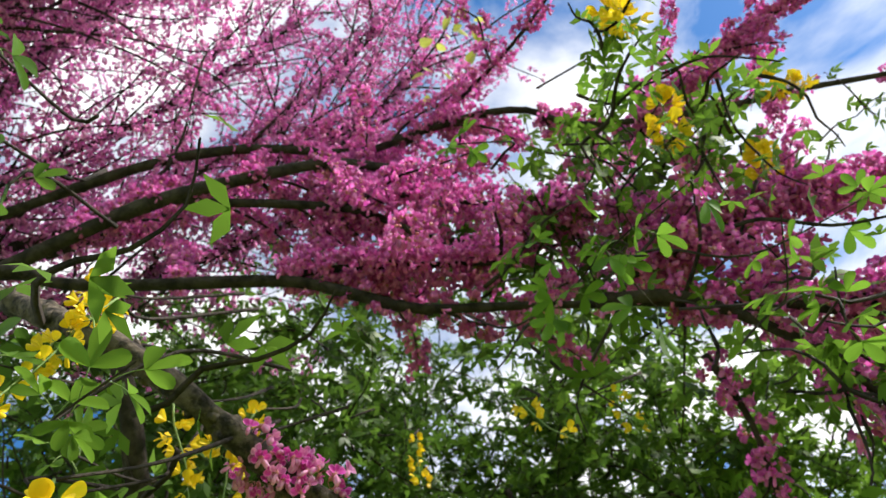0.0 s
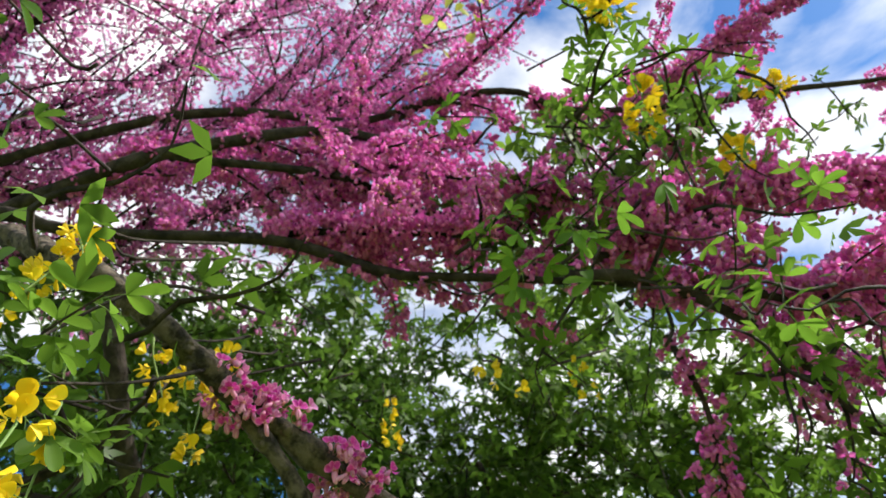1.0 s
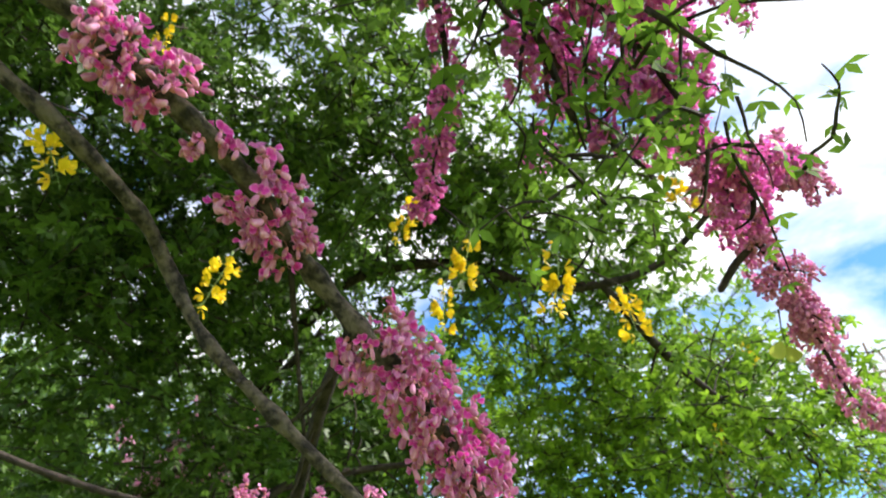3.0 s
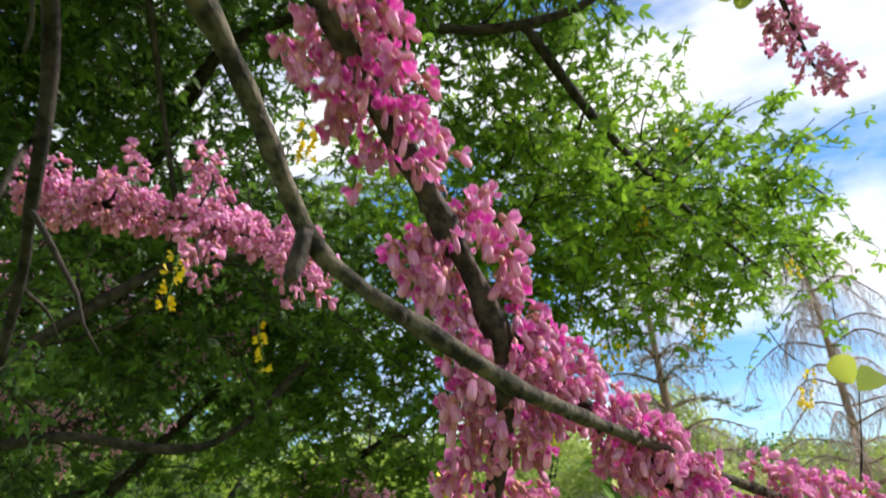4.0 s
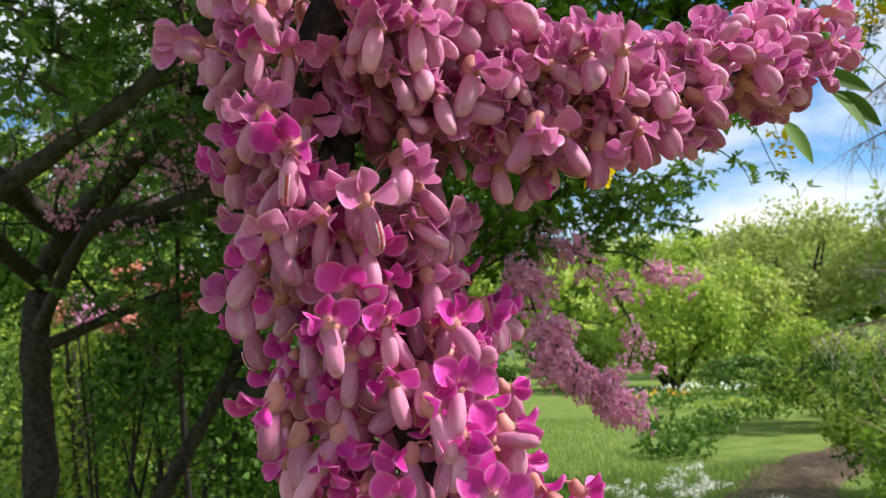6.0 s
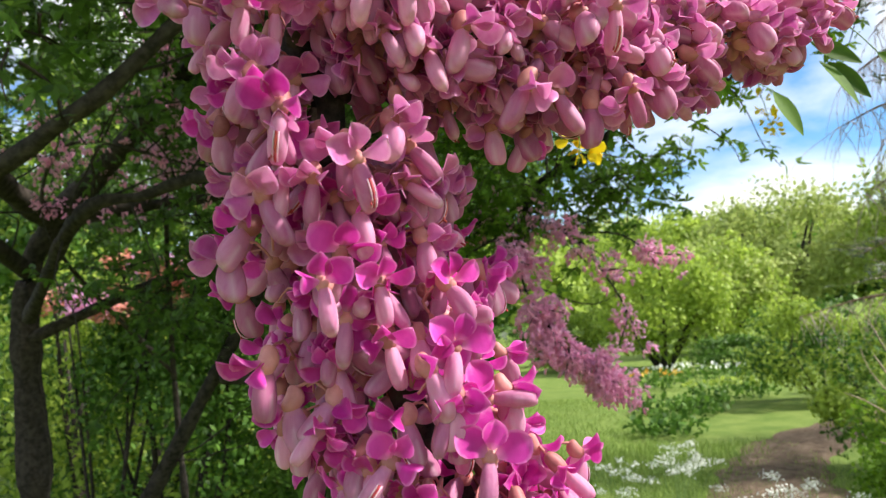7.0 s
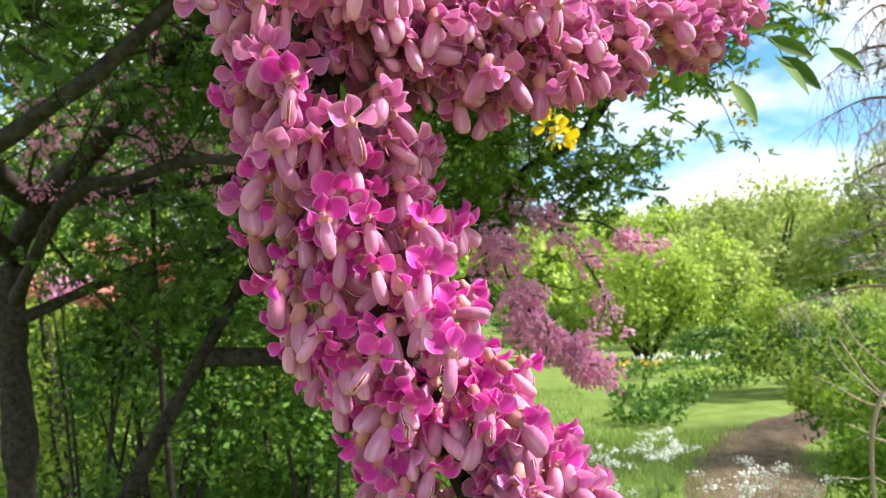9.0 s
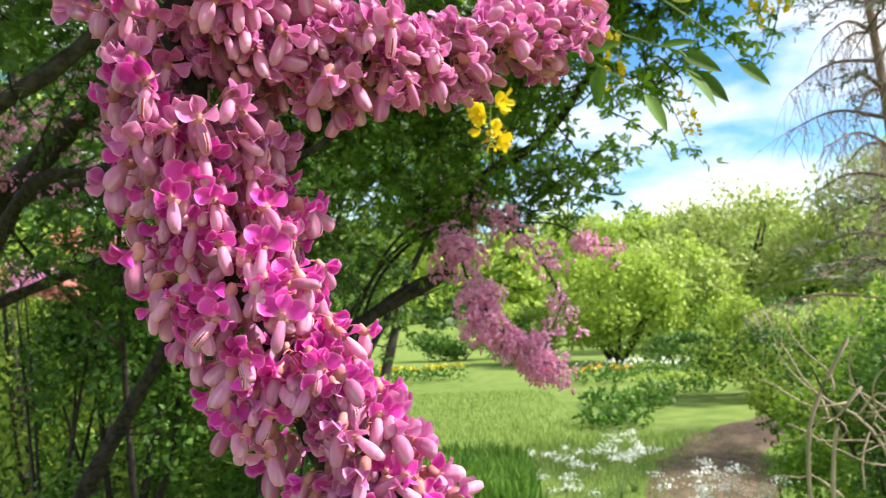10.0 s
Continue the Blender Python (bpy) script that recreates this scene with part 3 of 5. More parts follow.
blades("grass", -3, 2.0, 3.6, 14, 30000, 0.06, "grass", "soft spring grass blades in the lawn")
blades("long_grass", -0.5, 0.7, 5.2, 7.0, 5500, 0.24, "grass_deep", "tuft of long uncut grass at the lawn edge")

blades("grass", 1.0, 3.3, 3.2, 8.5, 9000, 0.08, "grass", "thin grass growing over the edges of the earth path")

# ---- the flowering tree whose branches hang round the camera ----
judas = thing("judas_tree", -2.6, -0.5, 0, "flowering tree with bare dark branches packed with pink blossom", "tree")
limb(judas, [(-2.6, -0.5, -0.1), (-2.62, -0.45, 0.9), (-2.5, -0.38, 2.0), (-2.35, -0.3, 3.0), (-2.3, -0.2, 3.6)], 0.13, 0.06, 0, sides=14, name="trunk")

MAIN = [(-1.9, -0.38, 3.0), (-1.383, -0.489, 2.797), (-1.114, -0.543, 2.593), (-1.018, -0.522, 2.518), (-0.955, -0.455, 2.475), (-0.847, -0.366, 2.411), (-0.754, -0.320, 2.366), (-0.679, -0.285, 2.325), (-0.610, -0.225, 2.295), (-0.564, -0.167, 2.265), (-0.488, -0.140, 2.195), (-0.430, -0.116, 2.152), (-0.344, -0.057, 2.060), (-0.302, -0.020, 2.012), (-0.250, 0.030, 1.965)]
TAIL = [(-0.250, 0.030, 1.965), (-0.195, 0.070, 1.905), (-0.158, 0.090, 1.846), (-0.135, 0.130, 1.800), (-0.118, 0.180, 1.785), (-0.113, 0.215, 1.750), (-0.112, 0.245, 1.715), (-0.107, 0.268, 1.695), (-0.100, 0.281, 1.664), (-0.115, 0.290, 1.630), (-0.107, 0.292, 1.612), (-0.110, 0.295, 1.582), (-0.104, 0.298, 1.555), (-0.094, 0.302, 1.530), (-0.083, 0.306, 1.504), (-0.073, 0.310, 1.481), (-0.060, 0.318, 1.442), (-0.041, 0.326, 1.409), (-0.030, 0.330, 1.380)]
SIDE = [(-0.108, 0.286, 1.645), (-0.073, 0.293, 1.628), (-0.038, 0.307, 1.624), (0.006, 0.333, 1.631), (0.077, 0.373, 1.661)]
FORK = [(-0.077, 0.310, 1.481), (-0.050, 0.308, 1.462), (-0.024, 0.309, 1.430), (-0.014, 0.311, 1.405)]
OFF = [(-0.158, 0.090, 1.846), (-0.079, 0.150, 1.815), (-0.010, 0.155, 1.767), (0.044, 0.160, 1.713), (0.095, 0.164, 1.663), (0.174, 0.162, 1.615), (0.21, 0.16, 1.60)]
BARE = [(-0.960, -0.450, 2.470), (-0.913, -0.410, 2.416), (-0.890, -0.349, 2.370), (-0.819, -0.309, 2.320), (-0.758, -0.282, 2.284), (-0.700, -0.225, 2.250), (-0.673, -0.188, 2.219), (-0.630, -0.185, 2.158), (-0.555, -0.184, 2.090), (-0.470, -0.176, 2.020), (-0.408, -0.140, 1.967), (-0.350, -0.060, 1.925), (-0.305, -0.005, 1.862), (-0.275, 0.002, 1.835), (-0.215, 0.006, 1.800), (-0.166, 0.030, 1.784), (-0.082, 0.093, 1.776), (-0.010, 0.133, 1.766), (0.070, 0.163, 1.746), (0.133, 0.179, 1.731), (0.208, 0.202, 1.714), (0.270, 0.220, 1.700)]


def branch(name, runs, label):
    k = Kit()
    for i, (points, r0, r1, sides) in enumerate(runs):
        k.put(*tube(smooth_line(points, 0.008), r0, r1, sides, 0.13, 0.26), min(i, 1))
        knots(k, smooth_line(points, 0.008), r0, r1)
    return part(name, k.mesh(name, [M["stem"], M["stem_dark"]]), judas, label)


hero = branch("flowering_branch", [(MAIN, 0.0120, 0.0082, 14), (TAIL, 0.0088, 0.0042, 14), (SIDE, 0.0035, 0.0015, 8), (FORK, 0.0035, 0.0022, 8), (OFF, 0.0065, 0.0042, 12)], "grey-brown branch crowded with pink pea flowers")
bare = branch("bare_branch", [(BARE, 0.0068, 0.0038, 12), ([(-0.305, -0.005, 1.862), (-0.308, -0.003, 1.846), (-0.312, -0.004, 1.832)], 0.0055, 0.004, 9)], "smooth grey-brown branch, mostly bare")


def stretch_of(points, a, b):
    """The part of a line between two of its control points, counted with fractions."""
    line, out = np.asarray(points), []
    for u in np.linspace(a, b, 14):
        i = min(int(u), len(line) - 2)
        out.append(line[i] + (line[i + 1] - line[i]) * (u - i))
    return np.array(out)


def part_bunches(mats):
    """Flowers part to either side of the wood where the shaded side of the stem shows."""
    out = mats.copy()
    line = smooth_line(TAIL, 0.01)
    mid = mats[:, :3, 3] + 0.011 * mats[:, :3, 2]
    z = mid[:, 2]
    x, y = (np.interp(-z, -line[:, 2], line[:, i]) for i in (0, 1))
    off = mid[:, 0] - x - 0.24 * (y - mid[:, 1])
    half = 0.0135 * (0.85 + 0.25 * np.sin(z * 130.0))
    open_wood = ((z > 1.572) & (z < 1.72)) | ((z > 1.425) & (z < 1.468))
    move = open_wood & (np.abs(off) < half) & (mid[:, 1] < y + 0.006)
    out[move, 0, 3] += (np.where(off < 0, -1, 1) * (half - 0.4 * np.abs(off)))[move]
    return out


# bunches on the far stretch of the branch
BUNCHES = ((3.85, 4.35, 1300, 0.020), (4.66, 4.95, 1500, 0.018), (6.0, 6.95, 1000, 0.026), (7.35, 7.6, 700, 0.012), (7.9, 9.0, 1050, 0.026), (9.95, 11.9, 1350, 0.033), (13.0, 14.1, 1300, 0.028))
mats = [flower_places(stretch_of(MAIN, a, b), n, r, 6, 0.6, 0.76 if b < 5 else 0.9) for a, b, n, r in BUNCHES]
mats = np.concatenate(mats)
fresh = rng.random(len(mats)) < 0.65
part("blossom", bloom_mesh("blossom", mats[~fresh], MEDIUM, FADED), hero, kind="stuff")
part("blossom", bloom_mesh("blossom", mats[fresh], MEDIUM, PETALS), hero, kind="stuff")
mats = [flower_places(stretch_of(TAIL, a, b), n, r, 7, 0.8, worn=0.72) for a, b, n, r in ((0.15, 0.42, 1300, 0.028), (0.85, 1.5, 1700, 0.032), (1.5, 1.9, 1100, 0.022), (2.05, 2.8, 1800, 0.034), (3.1, 3.7, 2200, 0.034), (3.8, 4.8, 1700, 0.030), (5.1, 6.2, 1700, 0.036), (6.3, 7.5, 1700, 0.030), (7.5, 8.6, 1500, 0.036), (15.2, 18, 900, 0.014))]
mats += [flower_places(smooth_line(FORK, 0.01), 1300, 0.012, 5, 0.6)]
mats += [flower_places(stretch_of(OFF, p, q), n, r, 8, 0.6, 0.84) for p, q, n, r in ((0.2, 2.9, 1250, 0.026), (3.0, 3.5, 600, 0.016), (3.7, 5.6, 1100, 0.024))]
near = np.concatenate([*[flower_places(stretch_of(TAIL, a, b), n, r, 5, 0.95, 0.90, 0.6, w, 0.7) for a, b, n, r, w in ((8.5, 9.3, 2300, 0.031, 0.2), (9.3, 10.1, 2500, 0.026, 0.3), (10.2, 12.0, 2400, 0.028, 0.1), (12.05, 13.6, 2700, 0.029, 0.0), (13.6, 14.5, 2400, 0.030, 0.0), (14.5, 15.4, 2200, 0.025, 0.1))], flower_places(smooth_line(SIDE, 0.01), 1250, 0.010, 7, 0.45, 0.90, 0.6, along=0.6), flower_places(stretch_of(SIDE, 0.2, 2.2), 1300, 0.022, 6, 0.8, 0.90, 0.6)])
near = part_bunches(near[near[:, 1, 3] > 0.250])
order = np.argsort(np.linalg.norm(near[:, :3, 3] - (-0.09, 0.26, 1.59), axis=1))
mats = part_bunches(np.concatenate(mats))
fresh = rng.random(len(mats)) < 0.4
part("blossom", bloom_mesh("blossom", mats[~fresh], MEDIUM, FADED), hero, kind="stuff")
part("blossom", bloom_mesh("blossom", mats[fresh], MEDIUM, PETALS), hero, kind="stuff")
mats = [flower_places(stretch_of(BARE, p, q), n, r, 6, 0.5, 0.9) for p, q, n, r in ((16.9, 17.6, 700, 0.020), (18.9, 19.9, 1000, 0.026), (20.0, 21.0, 1100, 0.030))]
part("blossom", bloom_mesh("blossom", np.concatenate(mats), MEDIUM, FADED), bare, kind="stuff")

# single flowers on the stretch that the camera comes closest to
FLOWER_MESHES = [make_mesh("flower", v, f, PETALS, m, True, g) for v, f, m, g in FLOWERS]
OLD_MESHES = [make_mesh("flower", v, f, FADED, m, True, g) for v, f, m, g in FLOWERS]
rest = near[order[300:]]
low = rest[:, 2, 3] < 1.575
part("blossom", bloom_mesh("blossom", rest[~low], FLOWERS, FADED), hero, kind="stuff")
part("blossom", bloom_mesh("blossom", rest[low], FLOWERS, PETALS), hero, kind="stuff")
for m in near[order[:300]]:
    low = m[2, 3] < 1.575
    ob = part("flower", (FLOWER_MESHES if rng.random() < (0.75 if low else 0.12) else OLD_MESHES)[rng.choice(10, p=[0.05, 0.08, 0.16, 0.12, 0.14, 0.02, 0.10, 0.07, 0.14, 0.12] if low else [0.24, 0.20, 0.04, 0.02, 0.06, 0.12, 0.12, 0.12, 0.03, 0.05])], hero)
    ob.matrix_basis = Matrix(m.tolist())

for at, size in (((0.097, 0.205, 1.652), 1.1), ((0.108, 0.168, 1.604), 1.1), ((0.100, 0.176, 1.606), 0.95)):
    ob = part("flower", OLD_MESHES[1], hero, "single drooping pink flower")
    ob.matrix_basis = Matrix(frames([at], [(0.05 + rng.normal(0, 0.15), 0.1, -1.0)], [(0.2, -0.9, 0.1)], size)[0].tolist())

# a bare side branch that hangs from the main one
limb(judas, [(-0.500, -0.140, 2.205), (-0.515, 0.02, 2.205), (-0.527, 0.177, 2.163), (-0.533, 0.246, 2.125), (-0.537, 0.282, 2.078), (-0.552, 0.347, 2.021), (-0.574, 0.444, 1.980), (-0.60, 0.52, 1.90)], 0.0085, 0.005, twigs=7, twig=0.16, lift=(0, 0, -0.3))

# limbs overhead
limb(judas, [(-2.35, -0.25, 3.2), (-1.806, -0.210, 3.207), (-1.628, -0.251, 3.238), (-1.417, -0.291, 3.269), (-1.280, -0.308, 3.282), (-1.145, -0.311, 3.286), (-0.975, -0.285, 3.331), (-0.847, -0.229, 3.354)], 0.019, 0.009, 40, "mid", 16, 0.32, 420, start=0.6, lift=(0.1, 0.65, 0.75))
limb(judas, [(-1.280, -0.308, 3.282), (-1.207, -0.286, 3.268), (-1.069, -0.260, 3.250), (-0.923, -0.222, 3.225), (-0.805, -0.160, 3.183), (-0.62, -0.10, 3.14)], 0.012, 0.005, 90, "mid", 14, 0.30, 420, start=0.4, lift=(0.1, 0.6, 0.7))
limb(judas, [(-2.35, -0.3, 3.0), (-1.591, -0.350, 3.064), (-1.393, -0.312, 3.039), (-1.258, -0.288, 3.023), (-1.140, -0.271, 3.013), (-1.022, -0.250, 2.999), (-0.908, -0.220, 2.954), (-0.831, -0.206, 2.921), (-0.614, -0.180, 2.893), (-0.374, -0.130, 2.860), (-0.152, 0.012, 2.762)], 0.0135, 0.005, 50, "mid", 13, 0.24, 400, start=0.5, lift=(0, 0.6, 0.9))
limb(judas, [(-1.9, -0.22, 3.5), (-1.461, -0.241, 3.601), (-1.189, -0.255, 3.552), (-0.931, -0.227, 3.474), (-0.787, -0.238, 3.483), (-0.656, -0.246, 3.491), (-0.543, -0.237, 3.485), (-0.426, -0.190, 3.453), (-0.149, -0.167, 3.440), (0.044, -0.170, 3.444), (0.259, -0.164, 3.442), (0.45, -0.16, 3.46)], 0.013, 0.005, 40, "mid", 22, 0.32, 420, start=0.3, lift=(0, 0.4, 0.7))
# dense bunches at one metre
limb(judas, [(-1.05, -0.25, 3.03), (-0.92, -0.24, 3.02), (-0.81, -0.23, 3.0), (-0.70, -0.22, 2.98)], 0.008, 0.004, 1100, "mid", 6, 0.14, 600, rad=0.022)
limb(judas, [(-0.52, -0.20, 2.90), (-0.39, -0.22, 2.92), (-0.30, -0.25, 2.945), (-0.19, -0.25, 2.955), (-0.06, -0.24, 2.96), (0.02, -0.22, 2.95)], 0.008, 0.003, 1700, "mid", 11, 0.16, 700, rad=0.026)
limb(judas, [(-0.45, -0.16, 2.88), (-0.33, -0.12, 2.87), (-0.20, -0.11, 2.85), (-0.08, -0.08, 2.84)], 0.008, 0.003, 900, "mid", 8, 0.14, 600, rad=0.02)
limb(judas, [(-0.587, -0.252, 2.807), (-0.470, -0.246, 2.787), (-0.343, -0.194, 2.718), (-0.301, -0.168, 2.686), (-0.215, -0.087, 2.592)], 0.010, 0.005, 60, "mid", 8, 0.15, 200)
limb(judas, [(-0.386, -0.238, 2.768), (-0.184, -0.189, 2.692), (-0.049, -0.123, 2.608), (0.070, -0.062, 2.530)], 0.008, 0.004, 300, "mid", 11, 0.16, 560)
limb(judas, [(-0.08, -0.11, 2.84), (0.06, 0.06, 2.82), (0.16, 0.13, 2.76), (0.225, 0.162, 2.691), (0.275, 0.185, 2.629), (0.341, 0.208, 2.559), (0.403, 0.248, 2.463), (0.475, 0.286, 2.367), (0.50, 0.286, 2.352)], 0.010, 0.003, 380, "faded", 22, 0.075, 700, lift=(0.1, 0, 0.1), rad=0.016, label="hanging branch thick with pink blossom")
limb(judas, [(0.134, 0.134, 2.778), (0.18, 0.13, 2.77), (0.244, 0.117, 2.761), (0.30, 0.105, 2.755), (0.353, 0.097, 2.748)], 0.005, 0.003, 1000, "faded", 9, 0.09, 700, rad=0.022)
limb(judas, [(0.263, 0.188, 2.629), (0.235, 0.21, 2.60), (0.221, 0.228, 2.576), (0.21, 0.244, 2.554)], 0.008, 0.007)
limb(judas, [(-0.432, -0.116, 2.793), (-0.393, -0.042, 2.712), (-0.386, 0.054, 2.613), (-0.398, 0.119, 2.547)], 0.006, 0.003, 360, "mid", 5, 0.07, 250, lift=(0, 0, -0.5), rad=0.010)
limb(judas, [(-2.45, -0.3, 2.3), (-1.9, 0.25, 2.42), (-1.35, 0.52, 2.32), (-0.95, 0.62, 2.21), (-0.70, 0.62, 2.165), (-0.516, 0.569, 2.137), (-0.45, 0.56, 2.125), (-0.385, 0.550, 2.113), (-0.273, 0.525, 2.068)], 0.016, 0.003, 800, "faded", 12, 0.09, 460, rad=0.018, start=0.85)
limb(judas, [(-0.95, -0.24, 3.3), (-0.75, -0.22, 3.2), (-0.58, -0.20, 3.14), (-0.42, -0.16, 3.08)], 0.008, 0.003, 600, "mid", 11, 0.22, 420, rad=0.018)
# spreading top
for pts in (
    [(-2.3, -0.2, 3.3), (-1.95, -0.15, 3.9), (-1.6, -0.10, 4.4), (-1.2, -0.12, 5.0)],
    [(-2.3, -0.2, 3.4), (-1.75, 0.0, 3.85), (-1.25, 0.0, 4.3), (-0.85, -0.10, 4.75)],
    [(-2.3, -0.1, 3.4), (-1.9, -0.35, 4.0), (-1.55, -0.50, 4.5), (-1.1, -0.55, 4.9)],
    [(-1.55, -0.25, 3.27), (-1.35, -0.08, 3.7), (-1.0, 0.0, 4.1), (-0.72, -0.05, 4.45)],
    [(-2.3, -0.2, 3.5), (-2.1, 0.15, 4.0), (-1.7, 0.30, 4.5), (-1.3, 0.35, 4.9)],
    [(-2.2, -0.3, 3.3), (-1.95, -0.5, 3.7), (-1.75, -0.62, 4.1), (-1.45, -0.75, 4.5)],
    [(-2.4, -0.25, 3.3), (-2.25, -0.35, 3.8), (-2.05, -0.42, 4.3), (-1.8, -0.48, 4.8)],
    [(-2.4, -0.3, 3.2), (-2.2, -0.45, 3.5), (-1.95, -0.55, 3.75), (-1.6, -0.62, 4.0)],
    [(-1.9, -0.22, 3.2), (-1.7, 0.0, 3.45), (-1.4, 0.1, 3.7), (-1.05, 0.1, 3.85)],
):
    limb(judas, pts, 0.015, 0.005, 300, "far", 46, 0.62, 190, lift=(0.35, -0.05, 0.25), rad=0.012)
limb(judas, [(-1.05, 0.05, 3.9), (-0.80, -0.10, 3.75), (-0.56, -0.30, 3.66), (-0.40, -0.42, 3.72)], 0.010, 0.003, 300, "mid", 6, 0.22, 300, start=0.55)
limb(judas, [(-0.30, -0.17, 3.45), (-0.15, -0.20, 3.52), (0.02, -0.25, 3.62), (0.25, -0.30, 3.72), (0.45, -0.33, 3.80)], 0.008, 0.003, 640, "mid", 24, 0.22, 420, lift=(0.3, -0.1, 0.1))
limb(judas, [(-0.30, -0.15, 3.44), (-0.05, 0.02, 3.44), (0.15, 0.05, 3.40), (0.35, 0.08, 3.36)], 0.008, 0.003, 420, "mid", 16, 0.20, 420, lift=(0.1, 0.2, 0.4))

# ---- the yellow-flowered tree ----
labur = thing("laburnum_tree", -2.15, 3.2, 0, "leafy green tree with dark limbs and hanging yellow flowers", "tree")
limb(labur, [(-2.15, 3.2, -0.1), (-2.10, 3.10, 0.87), (-2.085, 2.99, 1.77), (-1.872, 2.862, 2.088), (-1.582, 2.751, 2.287), (-1.161, 2.628, 2.641), (-0.906, 2.515, 2.846), (-0.5, 2.2, 3.3)], 0.085, 0.02, name="trunk", sides=14, bend=0.2)
for pts, r0, r1 in (
    ([(-1.872, 2.862, 2.088), (-1.528, 2.872, 2.137), (-1.063, 2.889, 2.179), (-0.7, 2.8, 2.3)], 0.035, 0.010),
    ([(-2.08, 3.0, 1.6), (-1.477, 3.012, 1.826), (-1.120, 3.023, 1.878), (-0.7, 2.9, 2.0)], 0.030, 0.010),
    ([(-2.1, 3.1, 0.2), (-1.75, 2.95, 0.5), (-1.418, 2.815, 0.969), (-1.071, 2.671, 1.469), (-0.851, 2.642, 1.802), (-0.4, 2.5, 2.3)], 0.05, 0.018),
    ([(-1.071, 2.671, 1.42), (-0.6, 2.64, 1.40), (-0.492, 2.627, 1.401), (-0.173, 2.506, 1.582), (0.041, 2.492, 1.710), (0.156, 2.460, 2.008), (0.376, 2.346, 2.130), (0.542, 2.223, 2.337)], 0.035, 0.012),
    ([(-2.05, 2.95, 1.9), (-1.5, 1.9, 1.95), (-1.133, 1.678, 2.074), (-0.929, 1.607, 2.155), (-0.675, 1.593, 2.361), (-0.505, 1.625, 2.480), (-0.093, 1.713, 2.590)], 0.035, 0.012),
    ([(-2.0, 2.9, 1.7), (-1.3, 2.1, 1.95), (-1.043, 2.008, 1.984), (-0.816, 1.948, 2.016), (-0.399, 1.967, 2.003), (-0.062, 2.001, 2.336)], 0.028, 0.010),
    ([(-0.9, 2.5, 2.85), (-0.6, 1.7, 3.05), (-0.414, 1.367, 3.126), (-0.101, 1.175, 3.120), (0.133, 1.021, 2.980), (0.312, 0.929, 2.960), (0.483, 0.852, 3.020), (0.611, 0.745, 3.152)], 0.03, 0.009),
    ([(-1.872, 2.862, 2.088), (-1.62, 1.5, 2.35), (-1.47, 0.47, 2.84), (-1.466, 0.348, 2.90), (-1.473, 0.162, 2.992), (-1.46, 0.038, 3.081), (-1.479, -0.024, 3.174)], 0.050, 0.018),
    ([(-1.473, 0.162, 2.992), (-1.577, 0.18, 2.954), (-1.641, 0.193, 2.929), (-1.75, 0.18, 2.90)], 0.014, 0.007),
    ([(-1.467, 0.35, 2.90), (-1.613, 0.348, 2.951), (-1.752, 0.348, 3.011)], 0.018, 0.008),
    ([(0.312, 0.929, 2.960), (0.675, 1.157, 2.818), (1.187, 1.441, 2.718), (1.6, 1.6, 2.6)], 0.016, 0.005),
):
    limb(labur, pts, r0, r1, twigs=12, twig=0.5)

foliage(labur, -0.68, 0.95, 2.05, 0.07, 0.07, 0.16, 9, 9, 0.8, "leaf_dark", 0.2)
limb(labur, [(-0.75, 1.0, 3.4), (-0.655, 1.072, 3.05), (-0.572, 1.207, 2.696), (-0.50, 1.3, 2.4)], 0.012, 0.005, twigs=6, twig=0.3)
# dark leaf colour carries the crown's inner shade, the bright one its sunlit side
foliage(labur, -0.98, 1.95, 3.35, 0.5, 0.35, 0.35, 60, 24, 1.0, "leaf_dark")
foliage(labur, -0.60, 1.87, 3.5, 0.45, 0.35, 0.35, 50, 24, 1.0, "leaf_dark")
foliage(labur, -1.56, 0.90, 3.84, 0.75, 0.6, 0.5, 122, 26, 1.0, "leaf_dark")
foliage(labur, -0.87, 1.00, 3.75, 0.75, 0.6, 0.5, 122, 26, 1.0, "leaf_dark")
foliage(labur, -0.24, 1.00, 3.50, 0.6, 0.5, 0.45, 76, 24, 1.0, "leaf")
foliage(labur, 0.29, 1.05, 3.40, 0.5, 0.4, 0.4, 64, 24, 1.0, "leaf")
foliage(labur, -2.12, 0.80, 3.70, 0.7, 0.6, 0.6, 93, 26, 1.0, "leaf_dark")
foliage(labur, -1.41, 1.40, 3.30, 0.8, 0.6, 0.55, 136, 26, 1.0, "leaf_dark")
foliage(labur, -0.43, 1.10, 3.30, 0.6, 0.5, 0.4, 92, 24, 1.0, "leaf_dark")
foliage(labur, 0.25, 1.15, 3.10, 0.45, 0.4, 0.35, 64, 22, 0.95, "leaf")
foliage(labur, 0.62, 1.60, 2.86, 0.55, 0.4, 0.45, 93, 24, 0.9, "leaf_bright")
foliage(labur, 1.16, 1.60, 2.90, 0.55, 0.4, 0.40, 86, 22, 0.9, "leaf_bright")
foliage(labur, 1.75, 1.90, 2.95, 0.5, 0.4, 0.35, 50, 20, 0.9, "leaf_bright")
foliage(labur, 1.3, 2.0, 3.2, 0.6, 0.5, 0.35, 64, 22, 0.9, "leaf_bright")
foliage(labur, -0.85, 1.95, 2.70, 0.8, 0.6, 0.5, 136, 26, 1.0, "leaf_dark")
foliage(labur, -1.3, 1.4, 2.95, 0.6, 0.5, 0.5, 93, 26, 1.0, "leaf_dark")
